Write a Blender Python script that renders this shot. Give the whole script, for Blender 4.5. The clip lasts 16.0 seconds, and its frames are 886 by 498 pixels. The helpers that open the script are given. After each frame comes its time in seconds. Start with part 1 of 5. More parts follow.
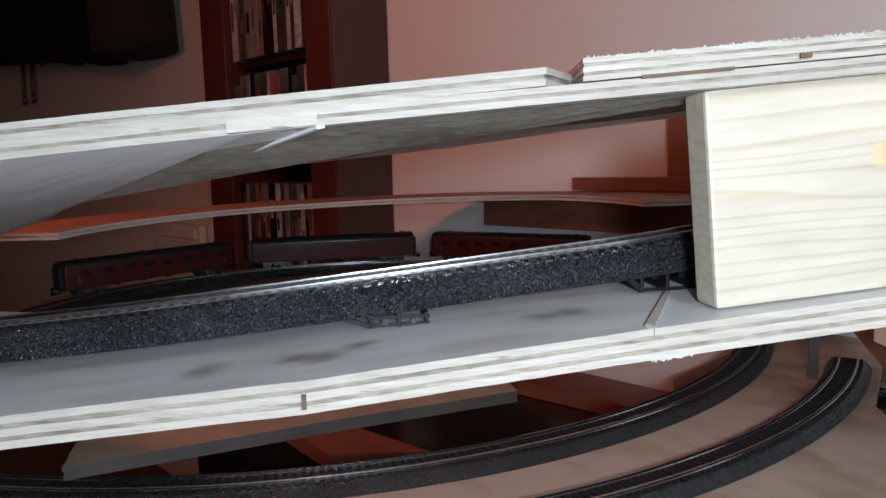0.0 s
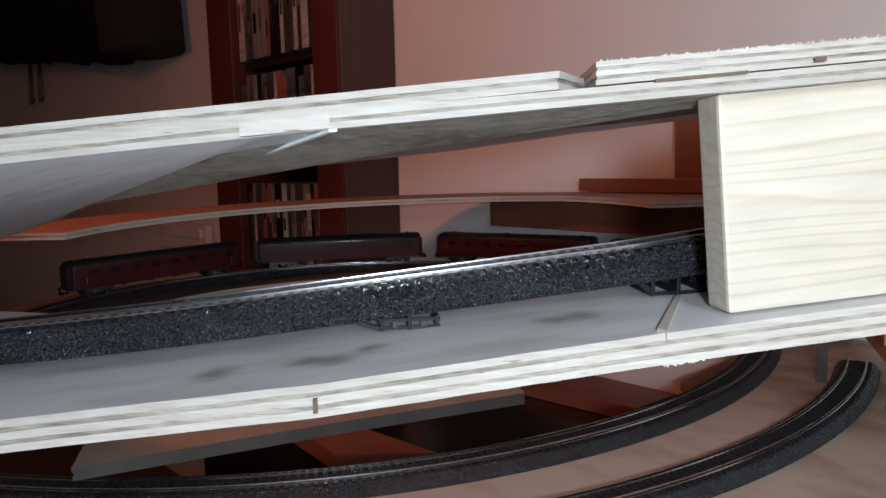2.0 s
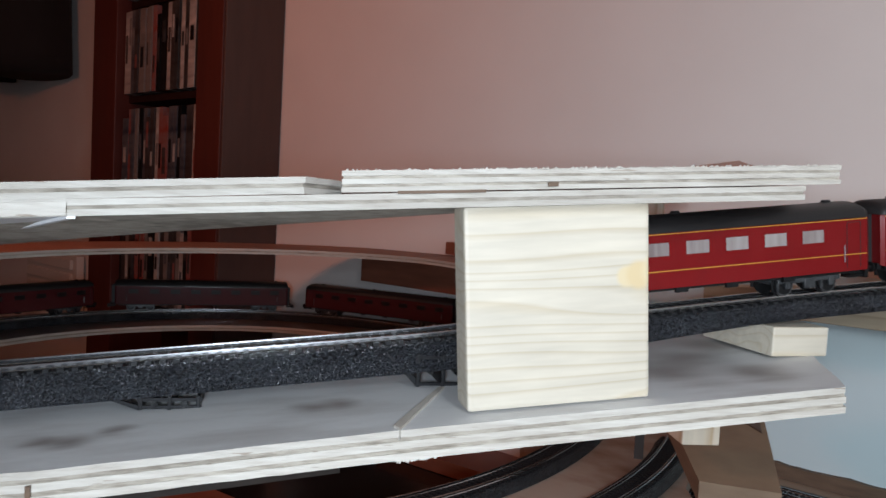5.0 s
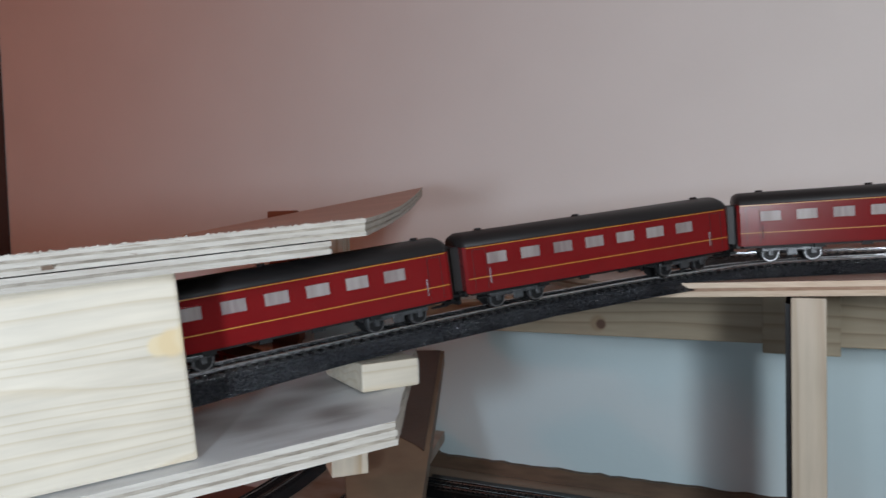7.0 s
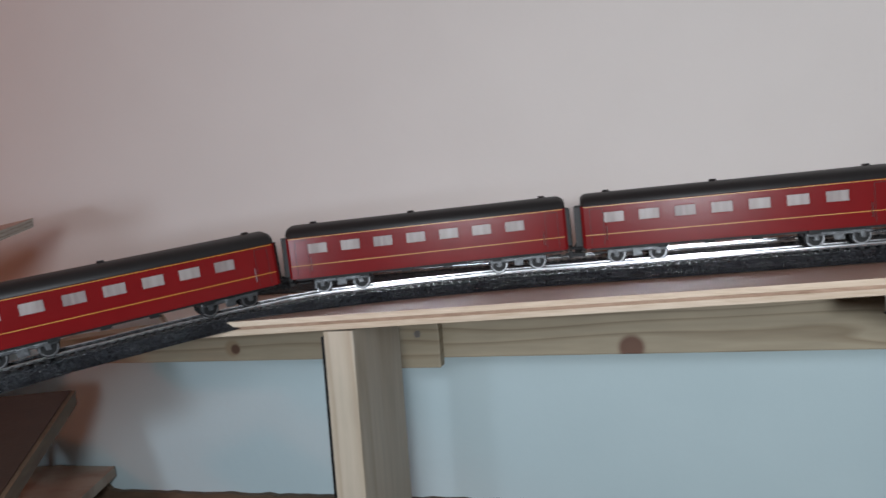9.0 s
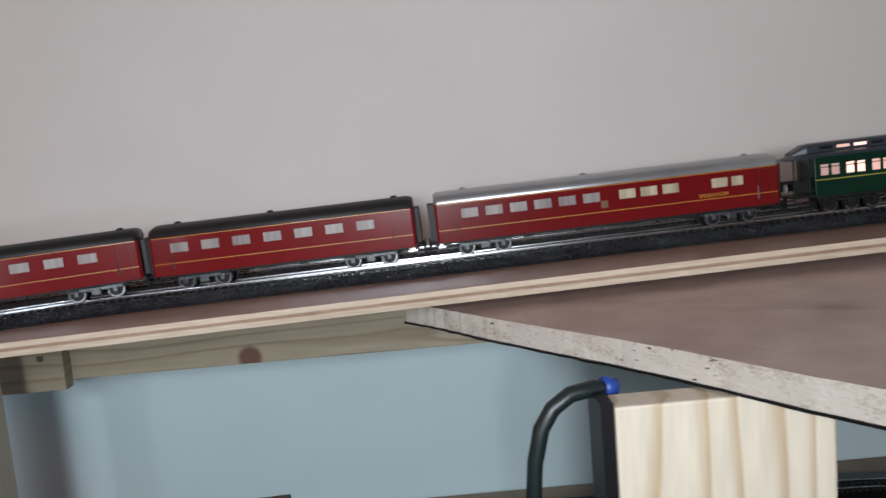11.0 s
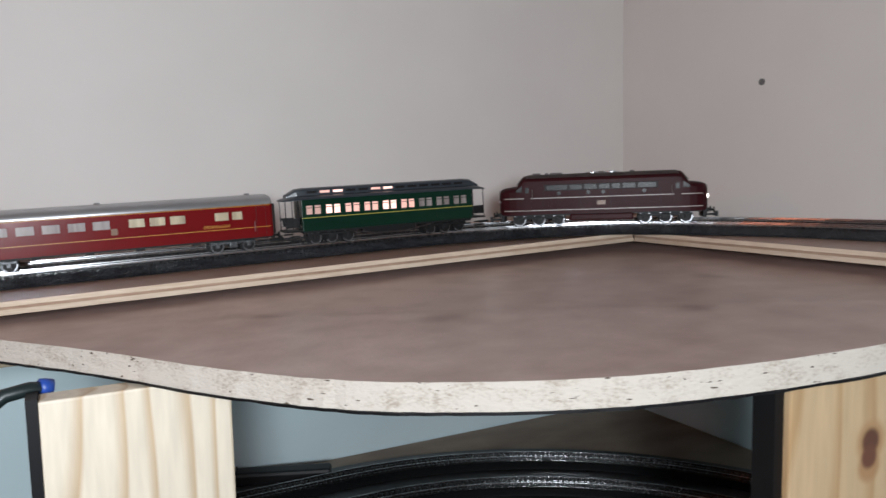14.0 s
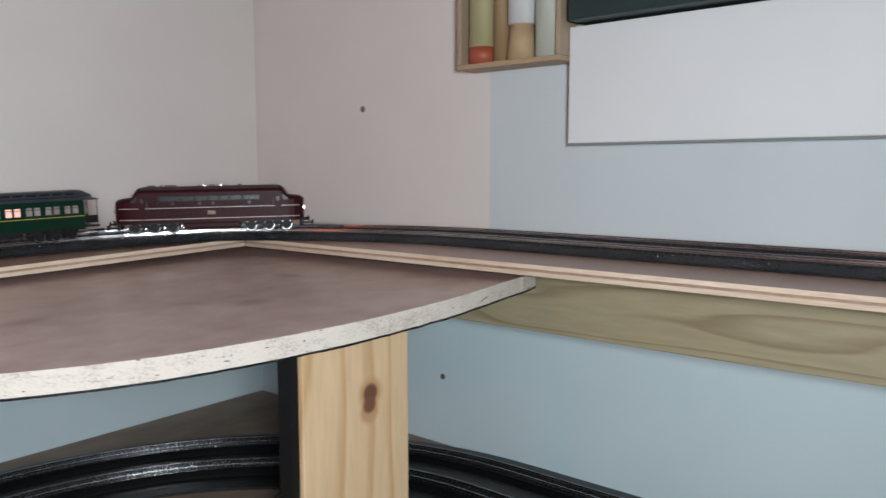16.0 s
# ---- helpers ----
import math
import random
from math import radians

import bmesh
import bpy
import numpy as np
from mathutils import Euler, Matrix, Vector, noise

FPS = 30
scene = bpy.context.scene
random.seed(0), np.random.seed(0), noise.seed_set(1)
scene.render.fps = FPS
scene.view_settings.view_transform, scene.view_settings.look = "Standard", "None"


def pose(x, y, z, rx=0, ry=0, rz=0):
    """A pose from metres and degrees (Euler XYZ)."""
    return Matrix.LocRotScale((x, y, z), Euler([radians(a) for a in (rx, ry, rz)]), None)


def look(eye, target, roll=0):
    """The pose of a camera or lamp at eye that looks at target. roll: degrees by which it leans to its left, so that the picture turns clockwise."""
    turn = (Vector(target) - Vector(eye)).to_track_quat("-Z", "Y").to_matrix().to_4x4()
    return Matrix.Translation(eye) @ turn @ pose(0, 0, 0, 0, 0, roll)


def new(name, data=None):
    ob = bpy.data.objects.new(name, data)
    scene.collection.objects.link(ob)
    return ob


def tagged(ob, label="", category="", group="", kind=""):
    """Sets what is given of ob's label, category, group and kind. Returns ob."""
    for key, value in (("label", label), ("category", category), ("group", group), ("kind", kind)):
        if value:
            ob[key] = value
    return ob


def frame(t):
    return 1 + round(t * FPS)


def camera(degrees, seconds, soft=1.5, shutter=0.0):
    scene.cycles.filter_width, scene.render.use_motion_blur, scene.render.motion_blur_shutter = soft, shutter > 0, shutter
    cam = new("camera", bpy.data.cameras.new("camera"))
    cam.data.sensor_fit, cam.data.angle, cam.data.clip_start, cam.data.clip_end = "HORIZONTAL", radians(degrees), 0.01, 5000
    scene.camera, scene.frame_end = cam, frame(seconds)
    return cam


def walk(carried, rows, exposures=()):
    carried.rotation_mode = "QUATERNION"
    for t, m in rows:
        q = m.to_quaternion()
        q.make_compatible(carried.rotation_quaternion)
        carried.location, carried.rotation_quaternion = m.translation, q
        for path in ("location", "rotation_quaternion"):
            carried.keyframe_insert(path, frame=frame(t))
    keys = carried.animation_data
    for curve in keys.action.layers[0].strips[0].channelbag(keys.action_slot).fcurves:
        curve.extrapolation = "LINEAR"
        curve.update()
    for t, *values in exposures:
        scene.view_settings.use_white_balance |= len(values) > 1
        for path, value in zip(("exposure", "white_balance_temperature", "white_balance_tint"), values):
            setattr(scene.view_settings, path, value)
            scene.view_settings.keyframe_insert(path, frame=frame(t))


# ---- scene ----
cam = camera(61.78, 16.0, soft=1.5, shutter=0.25)
PATH = [
    (0, (-1.1775, -0.6349, 0.9641), (-1.8892, 0.0572, 0.8436), -1.55),
    (0.5, (-1.1762, -0.6354, 0.9644), (-1.8886, 0.0560, 0.8443), -1.73),
    (1, (-1.1765, -0.6367, 0.9649), (-1.8882, 0.0556, 0.8456), -1.58),
    (1.5, (-1.1791, -0.6371, 0.9644), (-1.8938, 0.0516, 0.8420), -1.37),
    (2, (-1.1798, -0.6364, 0.9656), (-1.8958, 0.0512, 0.8449), -1.41),
    (2.5, (-1.1783, -0.6321, 0.9683), (-1.8862, 0.0631, 0.8434), -1.53),
    (3, (-1.1710, -0.6256, 0.9761), (-1.8597, 0.0896, 0.8564), 0.54),
    (5.5, (-1.1070, -0.5884, 0.9927), (-1.7099, 0.2081, 0.9470), 2.34),
    (6, (-1.0818, -0.5719, 0.9983), (-1.6373, 0.2586, 0.9563), 0.94),
    (6.5, (-1.0499, -0.5521, 1.0035), (-1.5459, 0.3150, 0.9590), -0.61),
    (7, (-1.0065, -0.5339, 1.0159), (-1.4505, 0.3611, 0.9724), -1.54),
    (7.5, (-0.9569, -0.5136, 1.0258), (-1.3542, 0.4027, 0.9760), -2.23),
    (8, (-0.9088, -0.4911, 1.0338), (-1.2615, 0.4422, 0.9658), -2.50),
    (8.5, (-0.8685, -0.4738, 1.0412), (-1.1597, 0.4800, 0.9674), -2.90),
    (9, (-0.8230, -0.4559, 1.0438), (-1.0528, 0.5143, 0.9671), -4.10),
    (11.5, (-0.5954, -0.4950, 1.0668), (-0.5450, 0.4965, 0.9470), -4.14),
    (12, (-0.5697, -0.4957, 1.0620), (-0.4646, 0.4918, 0.9440), -3.06),
    (12.5, (-0.5587, -0.5161, 1.0637), (-0.3236, 0.4495, 0.9521), -1.82),
    (13, (-0.5554, -0.5448, 1.0636), (-0.2391, 0.3978, 0.9571), -1.32),
    (13.5, (-0.5491, -0.5757, 1.0604), (-0.1663, 0.3426, 0.9596), -1.44),
    (14, (-0.5432, -0.6059, 1.0638), (-0.0853, 0.2776, 0.9656), -1.22),
    (14.5, (-0.5398, -0.6406, 1.0666), (-0.0134, 0.2041, 0.9701), -1.09),
    (15, (-0.5414, -0.6833, 1.0675), (0.0558, 0.1133, 0.9735), -0.92),
    (15.5, (-0.5402, -0.7232, 1.0737), (0.1525, -0.0074, 0.9856), -0.47),
    (16, (-0.5437, -0.7513, 1.0805), (0.2285, -0.1245, 0.9763), 0.03),
]
EXPOSURES = [(0.0, 0.18), (3.0, 0.18), (5.5, 0.0), (6.0, 0.1), (6.5, 0.0), (7.0, -0.3), (7.5, -0.35), (8.0, -0.05), (8.5, 0.0), (9.0, -0.2), (11.5, -0.28), (13.0, -0.15), (16.0, 0.05)]
walk(cam, [(t, look(e, g, r)) for t, e, g, r in PATH], EXPOSURES)

# ---- light: warm room lamp, the hand light near the viewer, dim room ----
world = bpy.data.worlds.new("room_world")
scene.world = world
world.use_nodes = True
world.node_tree.nodes["Background"].inputs[0].default_value = (0.55, 0.42, 0.36, 1)
world.node_tree.nodes["Background"].inputs[1].default_value = 0.03


def lamp(name, kind, at, watts, colour, size=0.01, target=None, cone=120):
    d = bpy.data.lights.new(name, kind)
    d.energy, d.color = watts, colour
    if kind == "AREA":
        d.size = size
    else:
        d.shadow_soft_size = size
    if kind == "SPOT":
        d.spot_size, d.spot_blend = radians(cone), 1.0
    ob = new(name, d)
    ob.matrix_world = look(at, target) if target else Matrix.Translation(at)
    return ob


lamp("hand_light_west", "SPOT", (-1.085, -0.680, 0.985), 8.6, (0.82, 0.945, 1.09), 0.02, (-1.53, -0.40, 0.93), 165)
lamp("hand_light_middle", "SPOT", (-0.84, -0.62, 1.15), 8.6, (0.87, 0.945, 1.03), 0.06, (-1.04, 0.25, 1.00), 165)
lamp("hand_light_east", "SPOT", (-0.68, -0.98, 1.11), 36.0, (0.87, 0.945, 1.01), 0.06, (-0.08, 0.12, 1.02), 158)
lamp("room_lamp", "POINT", (-2.12, -0.62, 1.36), 7.0, (1.0, 0.28, 0.13), 0.06)

# ---- materials ----


def mat(name, colour, rough=0.6, metal=0.0, colour2=None, scale=40.0, stretch=(1, 1, 1), bump=0.0, bump_scale=200.0,
        turn=0, detail=4.0, low=0.35, high=0.65, rand=0.0, coat=0.0, island=False, spots=()):
    """Principled surface with two scales of variation and fine relief, in object metres."""
    m = bpy.data.materials.new(name)
    m.use_nodes = True
    nt = m.node_tree
    b = nt.nodes["Principled BSDF"]
    b.inputs["Roughness"].default_value, b.inputs["Metallic"].default_value = rough, metal
    b.inputs["Coat Weight"].default_value = coat
    tc = nt.nodes.new("ShaderNodeTexCoord")
    mp = nt.nodes.new("ShaderNodeMapping")
    mp.inputs["Scale"].default_value = stretch
    spin = nt.nodes.new("ShaderNodeMapping")
    spin.inputs["Rotation"].default_value = (0, 0, radians(turn))
    nt.links.new(tc.outputs["Object"], spin.inputs["Vector"])
    nt.links.new(spin.outputs["Vector"], mp.inputs["Vector"])
    n1 = nt.nodes.new("ShaderNodeTexNoise")
    n1.inputs["Scale"].default_value, n1.inputs["Detail"].default_value = scale, detail
    nt.links.new(mp.outputs["Vector"], n1.inputs["Vector"])
    n2 = nt.nodes.new("ShaderNodeTexNoise")
    n2.inputs["Scale"].default_value, n2.inputs["Detail"].default_value = scale * 0.13, 3.0
    nt.links.new(mp.outputs["Vector"], n2.inputs["Vector"])
    add = nt.nodes.new("ShaderNodeMath")
    add.operation = "ADD"
    half = nt.nodes.new("ShaderNodeMath")
    half.operation = "MULTIPLY"
    half.inputs[1].default_value = 0.5
    nt.links.new(n1.outputs["Fac"], add.inputs[0])
    nt.links.new(n2.outputs["Fac"], add.inputs[1])
    nt.links.new(add.outputs[0], half.inputs[0])
    ramp = nt.nodes.new("ShaderNodeMapRange")
    ramp.inputs["From Min"].default_value, ramp.inputs["From Max"].default_value = low, high
    nt.links.new(half.outputs[0], ramp.inputs["Value"])
    mix = nt.nodes.new("ShaderNodeMix")
    mix.data_type = "RGBA"
    c2 = colour2 or tuple(v * 0.8 for v in colour)
    mix.inputs["A"].default_value, mix.inputs["B"].default_value = (*c2, 1), (*colour, 1)
    nt.links.new(ramp.outputs["Result"], mix.inputs["Factor"])
    out = mix.outputs["Result"]
    for (sx, sy, sz, sr, scol) in spots:
        wob = nt.nodes.new("ShaderNodeMix")
        wob.data_type = "VECTOR"
        wob.inputs["Factor"].default_value = 0.02
        nt.links.new(tc.outputs["Object"], wob.inputs["A"])
        nt.links.new(n1.outputs["Color"], wob.inputs["B"])
        ds = nt.nodes.new("ShaderNodeVectorMath")
        ds.operation = "DISTANCE"
        ds.inputs[1].default_value = (sx * 0.98 + 0.01, sy * 0.98 + 0.01, sz * 0.98 + 0.01)
        nt.links.new(wob.outputs["Result"], ds.inputs[0])
        mr = nt.nodes.new("ShaderNodeMapRange")
        mr.interpolation_type = "SMOOTHSTEP"
        mr.inputs["From Min"].default_value, mr.inputs["From Max"].default_value = sr, 0.0
        mr.inputs["To Max"].default_value = 0.75
        nt.links.new(ds.outputs["Value"], mr.inputs["Value"])
        mk = nt.nodes.new("ShaderNodeMix")
        mk.data_type = "RGBA"
        mk.inputs["B"].default_value = (*scol, 1)
        nt.links.new(mr.outputs["Result"], mk.inputs["Factor"])
        nt.links.new(out, mk.inputs["A"])
        out = mk.outputs["Result"]
    if rand > 0:
        hsv = nt.nodes.new("ShaderNodeHueSaturation")
        src = nt.nodes.new("ShaderNodeNewGeometry" if island else "ShaderNodeObjectInfo")
        rr = nt.nodes.new("ShaderNodeMapRange")
        rr.inputs["To Min"].default_value, rr.inputs["To Max"].default_value = 1 - rand, 1 + rand
        nt.links.new(src.outputs["Random Per Island" if island else "Random"], rr.inputs["Value"])
        nt.links.new(rr.outputs["Result"], hsv.inputs["Value"])
        nt.links.new(out, hsv.inputs["Color"])
        out = hsv.outputs["Color"]
    nt.links.new(out, b.inputs["Base Color"])
    if bump > 0:
        n3 = nt.nodes.new("ShaderNodeTexNoise")
        n3.inputs["Scale"].default_value, n3.inputs["Detail"].default_value = bump_scale, 5.0
        nt.links.new(mp.outputs["Vector"], n3.inputs["Vector"])
        bp = nt.nodes.new("ShaderNodeBump")
        bp.inputs["Strength"].default_value, bp.inputs["Distance"].default_value = bump, 0.001
        nt.links.new(n3.outputs["Fac"], bp.inputs["Height"])
        nt.links.new(bp.outputs["Normal"], b.inputs["Normal"])
    return m


def pine(name, light, dark, along=0, rings=55.0, rough=0.55, warp=0.012, knots=()):
    """Sawn softwood: growth rings cut lengthwise (wave bands warped by noise), with dark knots at given places."""
    m = bpy.data.materials.new(name)
    m.use_nodes = True
    nt = m.node_tree
    b = nt.nodes["Principled BSDF"]
    b.inputs["Roughness"].default_value = rough
    tc = nt.nodes.new("ShaderNodeTexCoord")
    mp = nt.nodes.new("ShaderNodeMapping")
    s = [1.0, 1.0, 1.0]
    s[along] = 0.12
    mp.inputs["Scale"].default_value = s
    nt.links.new(tc.outputs["Object"], mp.inputs["Vector"])
    nz = nt.nodes.new("ShaderNodeTexNoise")
    nz.inputs["Scale"].default_value, nz.inputs["Detail"].default_value = 14.0, 2.0
    nt.links.new(mp.outputs["Vector"], nz.inputs["Vector"])
    sep = nt.nodes.new("ShaderNodeSeparateXYZ")
    nt.links.new(mp.outputs["Vector"], sep.inputs[0])
    tot = nt.nodes.new("ShaderNodeMath")
    tot.operation = "ADD"
    nt.links.new(sep.outputs["XYZ"[2 if along != 2 else 0]], tot.inputs[0])
    sc = nt.nodes.new("ShaderNodeMath")
    sc.operation = "MULTIPLY"
    sc.inputs[1].default_value = warp * 5
    nt.links.new(nz.outputs["Fac"], sc.inputs[0])
    nt.links.new(sc.outputs[0], tot.inputs[1])
    fr = nt.nodes.new("ShaderNodeMath")
    fr.operation = "MULTIPLY"
    fr.inputs[1].default_value = rings * 2.0
    nt.links.new(tot.outputs[0], fr.inputs[0])
    frac = nt.nodes.new("ShaderNodeMath")
    frac.operation = "FRACT"
    nt.links.new(fr.outputs[0], frac.inputs[0])
    ramp = nt.nodes.new("ShaderNodeValToRGB")
    ramp.color_ramp.elements[0].color, ramp.color_ramp.elements[1].color = (*light, 1), (*dark, 1)
    ramp.color_ramp.elements[0].position, ramp.color_ramp.elements[1].position = 0.60, 0.90
    last = ramp.color_ramp.elements.new(1.0)
    last.color = (*light, 1)
    nt.links.new(frac.outputs[0], ramp.inputs["Fac"])
    grain = nt.nodes.new("ShaderNodeTexNoise")
    grain.inputs["Scale"].default_value, grain.inputs["Detail"].default_value = 180.0, 5.0
    nt.links.new(mp.outputs["Vector"], grain.inputs["Vector"])
    mix = nt.nodes.new("ShaderNodeMix")
    mix.data_type, mix.blend_type = "RGBA", "MULTIPLY"
    mix.inputs["Factor"].default_value = 0.35
    nt.links.new(ramp.outputs["Color"], mix.inputs["A"])
    nt.links.new(grain.outputs["Fac"], mix.inputs["B"])
    out = mix.outputs["Result"]
    for (kx, ky, kz, kr, kc) in knots:
        ds = nt.nodes.new("ShaderNodeVectorMath")
        ds.operation = "DISTANCE"
        ds.inputs[1].default_value = (kx, ky, kz)
        nt.links.new(tc.outputs["Object"], ds.inputs[0])
        mr = nt.nodes.new("ShaderNodeMapRange")
        mr.interpolation_type = "SMOOTHSTEP"
        mr.inputs["From Min"].default_value, mr.inputs["From Max"].default_value = kr, kr * 0.55
        nt.links.new(ds.outputs["Value"], mr.inputs["Value"])
        mk = nt.nodes.new("ShaderNodeMix")
        mk.data_type = "RGBA"
        mk.inputs["B"].default_value = (*kc, 1)
        nt.links.new(mr.outputs["Result"], mk.inputs["Factor"])
        nt.links.new(out, mk.inputs["A"])
        out = mk.outputs["Result"]
    nt.links.new(out, b.inputs["Base Color"])
    bp = nt.nodes.new("ShaderNodeBump")
    bp.inputs["Strength"].default_value, bp.inputs["Distance"].default_value = 0.15, 0.0006
    nt.links.new(grain.outputs["Fac"], bp.inputs["Height"])
    nt.links.new(bp.outputs["Normal"], b.inputs["Normal"])
    return m


M_WALL = mat("painted_wall_beige", (0.735, 0.695, 0.665), 0.75, colour2=(0.695, 0.655, 0.625), scale=9, bump=0.25, bump_scale=90)
M_WALLB = mat("painted_wall_blue", (0.58, 0.70, 0.73), 0.7, colour2=(0.535, 0.655, 0.685), scale=9, bump=0.25, bump_scale=90)
M_WALLP = mat("painted_wall_pale_blue", (0.60, 0.655, 0.67), 0.7, colour2=(0.56, 0.62, 0.635), scale=7, bump=0.25, bump_scale=90)
M_CEIL = mat("ceiling_white", (0.7, 0.66, 0.6), 0.8, scale=6)
M_FLOOR = mat("floor_dark_wood", (0.10, 0.06, 0.04), 0.5, scale=12, stretch=(1, 6, 1))
M_EDGE = mat("plywood_edge", (0.56, 0.53, 0.475), 0.8, colour2=(0.40, 0.36, 0.31), scale=130, stretch=(0.4, 0.4, 5), bump=0.6, bump_scale=420, rand=0.10)
M_EDGE2 = mat("plywood_cross_ply", (0.40, 0.36, 0.30), 0.9, colour2=(0.20, 0.17, 0.135), scale=210, stretch=(0.5, 0.5, 3), bump=0.9, bump_scale=600, rand=0.12, low=0.36, high=0.56)
M_SEDGE = mat("strip_edge", (0.64, 0.53, 0.42), 0.8, colour2=(0.46, 0.35, 0.25), scale=130, stretch=(0.4, 0.4, 5), bump=0.6, bump_scale=420, rand=0.10)
M_SEDGE2 = mat("strip_cross_ply", (0.42, 0.29, 0.21), 0.9, colour2=(0.24, 0.15, 0.10), scale=210, stretch=(0.5, 0.5, 3), bump=0.9, bump_scale=600, rand=0.12)
M_PLYBROWN = mat("plywood_face_brown", (0.54, 0.32, 0.24), 0.5, colour2=(0.42, 0.235, 0.17), scale=18, stretch=(0.6, 2, 1), bump=0.15)
M_STRIP = mat("strip_ply_face", (0.50, 0.33, 0.26), 0.3, colour2=(0.40, 0.25, 0.19), scale=24, stretch=(0.4, 1.6, 1), bump=0.12)
M_PLATE = mat("hardboard_face", (0.60, 0.455, 0.405), 0.34, colour2=(0.40, 0.275, 0.235), scale=34, detail=8.0, bump=0.2, bump_scale=300, low=0.30, high=0.58,
              spots=((-0.19, -0.27, 0.98, 0.018, (0.22, 0.13, 0.11)), (-0.33, -0.19, 0.976, 0.022, (0.27, 0.17, 0.14)), (-0.08, -0.18, 0.984, 0.02, (0.27, 0.17, 0.14)), (-0.42, -0.10, 0.973, 0.016, (0.25, 0.16, 0.13))))
M_CHIP = mat("chipboard_edge", (0.54, 0.49, 0.43), 0.85, colour2=(0.37, 0.315, 0.26), scale=420, stretch=(1, 1, 2), bump=0.9, bump_scale=260, low=0.34, high=0.5)
M_LOWER = mat("lower_plywood", (0.30, 0.23, 0.17), 0.65, colour2=(0.17, 0.12, 0.09), scale=14, stretch=(1, 2, 1), bump=0.2, low=0.3, high=0.6)
M_LOOPDECK = mat("loop_plywood", (0.38, 0.32, 0.26), 0.55, colour2=(0.22, 0.13, 0.08), scale=22, stretch=(1, 1.6, 1), bump=0.2, low=0.36, high=0.56)
M_PLYPALE = mat("plywood_face_pale_grey", (0.76, 0.765, 0.775), 0.45, colour2=(0.60, 0.59, 0.585), scale=16, stretch=(1, 3.0, 1), turn=-52, bump=0.15, low=0.3, high=0.6)
# darkened lower plywood: the gloom below and behind the ramp is in its colour
M_LOWSHADE = mat("lower_shaded_board", (0.085, 0.07, 0.06), 0.45, colour2=(0.04, 0.033, 0.03), scale=14, stretch=(1, 2, 1), bump=0.2)
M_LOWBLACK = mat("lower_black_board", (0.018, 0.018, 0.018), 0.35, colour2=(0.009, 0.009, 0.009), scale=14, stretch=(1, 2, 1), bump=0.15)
M_BLOCK = pine("pale_spruce", (0.66, 0.595, 0.485), (0.585, 0.50, 0.37), 0, 82, 0.55, 0.026, knots=((0.074, 0.0, 0.056, 0.006, (0.60, 0.49, 0.31)), (0.080, 0.0, 0.0565, 0.008, (0.58, 0.45, 0.26)), (0.088, 0.0, 0.058, 0.009, (0.60, 0.49, 0.31))))
M_POST = pine("post_pine", (0.80, 0.70, 0.56), (0.60, 0.44, 0.28), 2, 26, 0.55, 0.016)
M_POSTK = pine("post_pine_knot", (0.66, 0.47, 0.28), (0.54, 0.34, 0.17), 2, 16, 0.5, 0.02, knots=((0.072, 0.0, -0.046, 0.015, (0.42, 0.25, 0.12)), (0.071, 0.0, -0.060, 0.012, (0.40, 0.23, 0.11)), (0.072, 0.0, -0.046, 0.0095, (0.12, 0.05, 0.03)), (0.071, 0.0, -0.055, 0.0085, (0.15, 0.06, 0.035))))
M_LEG = mat("leg_board_brown", (0.20, 0.135, 0.085), 0.65, colour2=(0.12, 0.075, 0.045), scale=26, stretch=(1, 1, 5), bump=0.25)
# darkened plank brown for the shadow that the ramp throws
M_PLANKSHADE = mat("plank_shade_brown", (0.055, 0.032, 0.022), 0.5, colour2=(0.032, 0.018, 0.012), scale=30, stretch=(1, 1, 5), bump=0.2)
M_OLDWOOD = mat("old_board", (0.15, 0.095, 0.06), 0.7, colour2=(0.08, 0.05, 0.032), scale=30, stretch=(1, 1, 5), bump=0.3)
# wood whose red carries the warm lamp's light in its colour
M_WARMLIT = mat("warm_lit_wood", (0.24, 0.085, 0.05), 0.45, colour2=(0.16, 0.052, 0.03), scale=20, stretch=(1, 1, 5), bump=0.1)
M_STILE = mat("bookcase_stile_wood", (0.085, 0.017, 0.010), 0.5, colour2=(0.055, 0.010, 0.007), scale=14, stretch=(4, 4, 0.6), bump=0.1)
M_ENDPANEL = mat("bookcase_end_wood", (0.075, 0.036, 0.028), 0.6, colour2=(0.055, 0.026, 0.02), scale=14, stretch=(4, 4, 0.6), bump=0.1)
# stile wood darkened for back and shelves: the recess shade is in the colour
M_CASESHADE = mat("bookcase_recess_shade", (0.024, 0.007, 0.005), 0.6, colour2=(0.014, 0.0045, 0.0035), scale=14, stretch=(4, 4, 0.6), bump=0.1)
M_BLACK = mat("black_gloss", (0.012, 0.012, 0.013), 0.18, scale=10)
M_CLOTH = mat("black_cloth", (0.008, 0.008, 0.009), 0.95, scale=60, bump=0.5, bump_scale=300)
M_RAIL = mat("nickel_rail", (0.62, 0.63, 0.65), 0.22, 1.0, colour2=(0.45, 0.45, 0.46), scale=60)
M_SLEEPER = mat("sleeper_plastic", (0.012, 0.012, 0.013), 0.55, scale=200, bump=0.3, bump_scale=800)
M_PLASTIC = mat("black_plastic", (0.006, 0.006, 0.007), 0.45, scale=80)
M_PLASTIC.node_tree.nodes["Principled BSDF"].inputs["Specular IOR Level"].default_value = 0.25
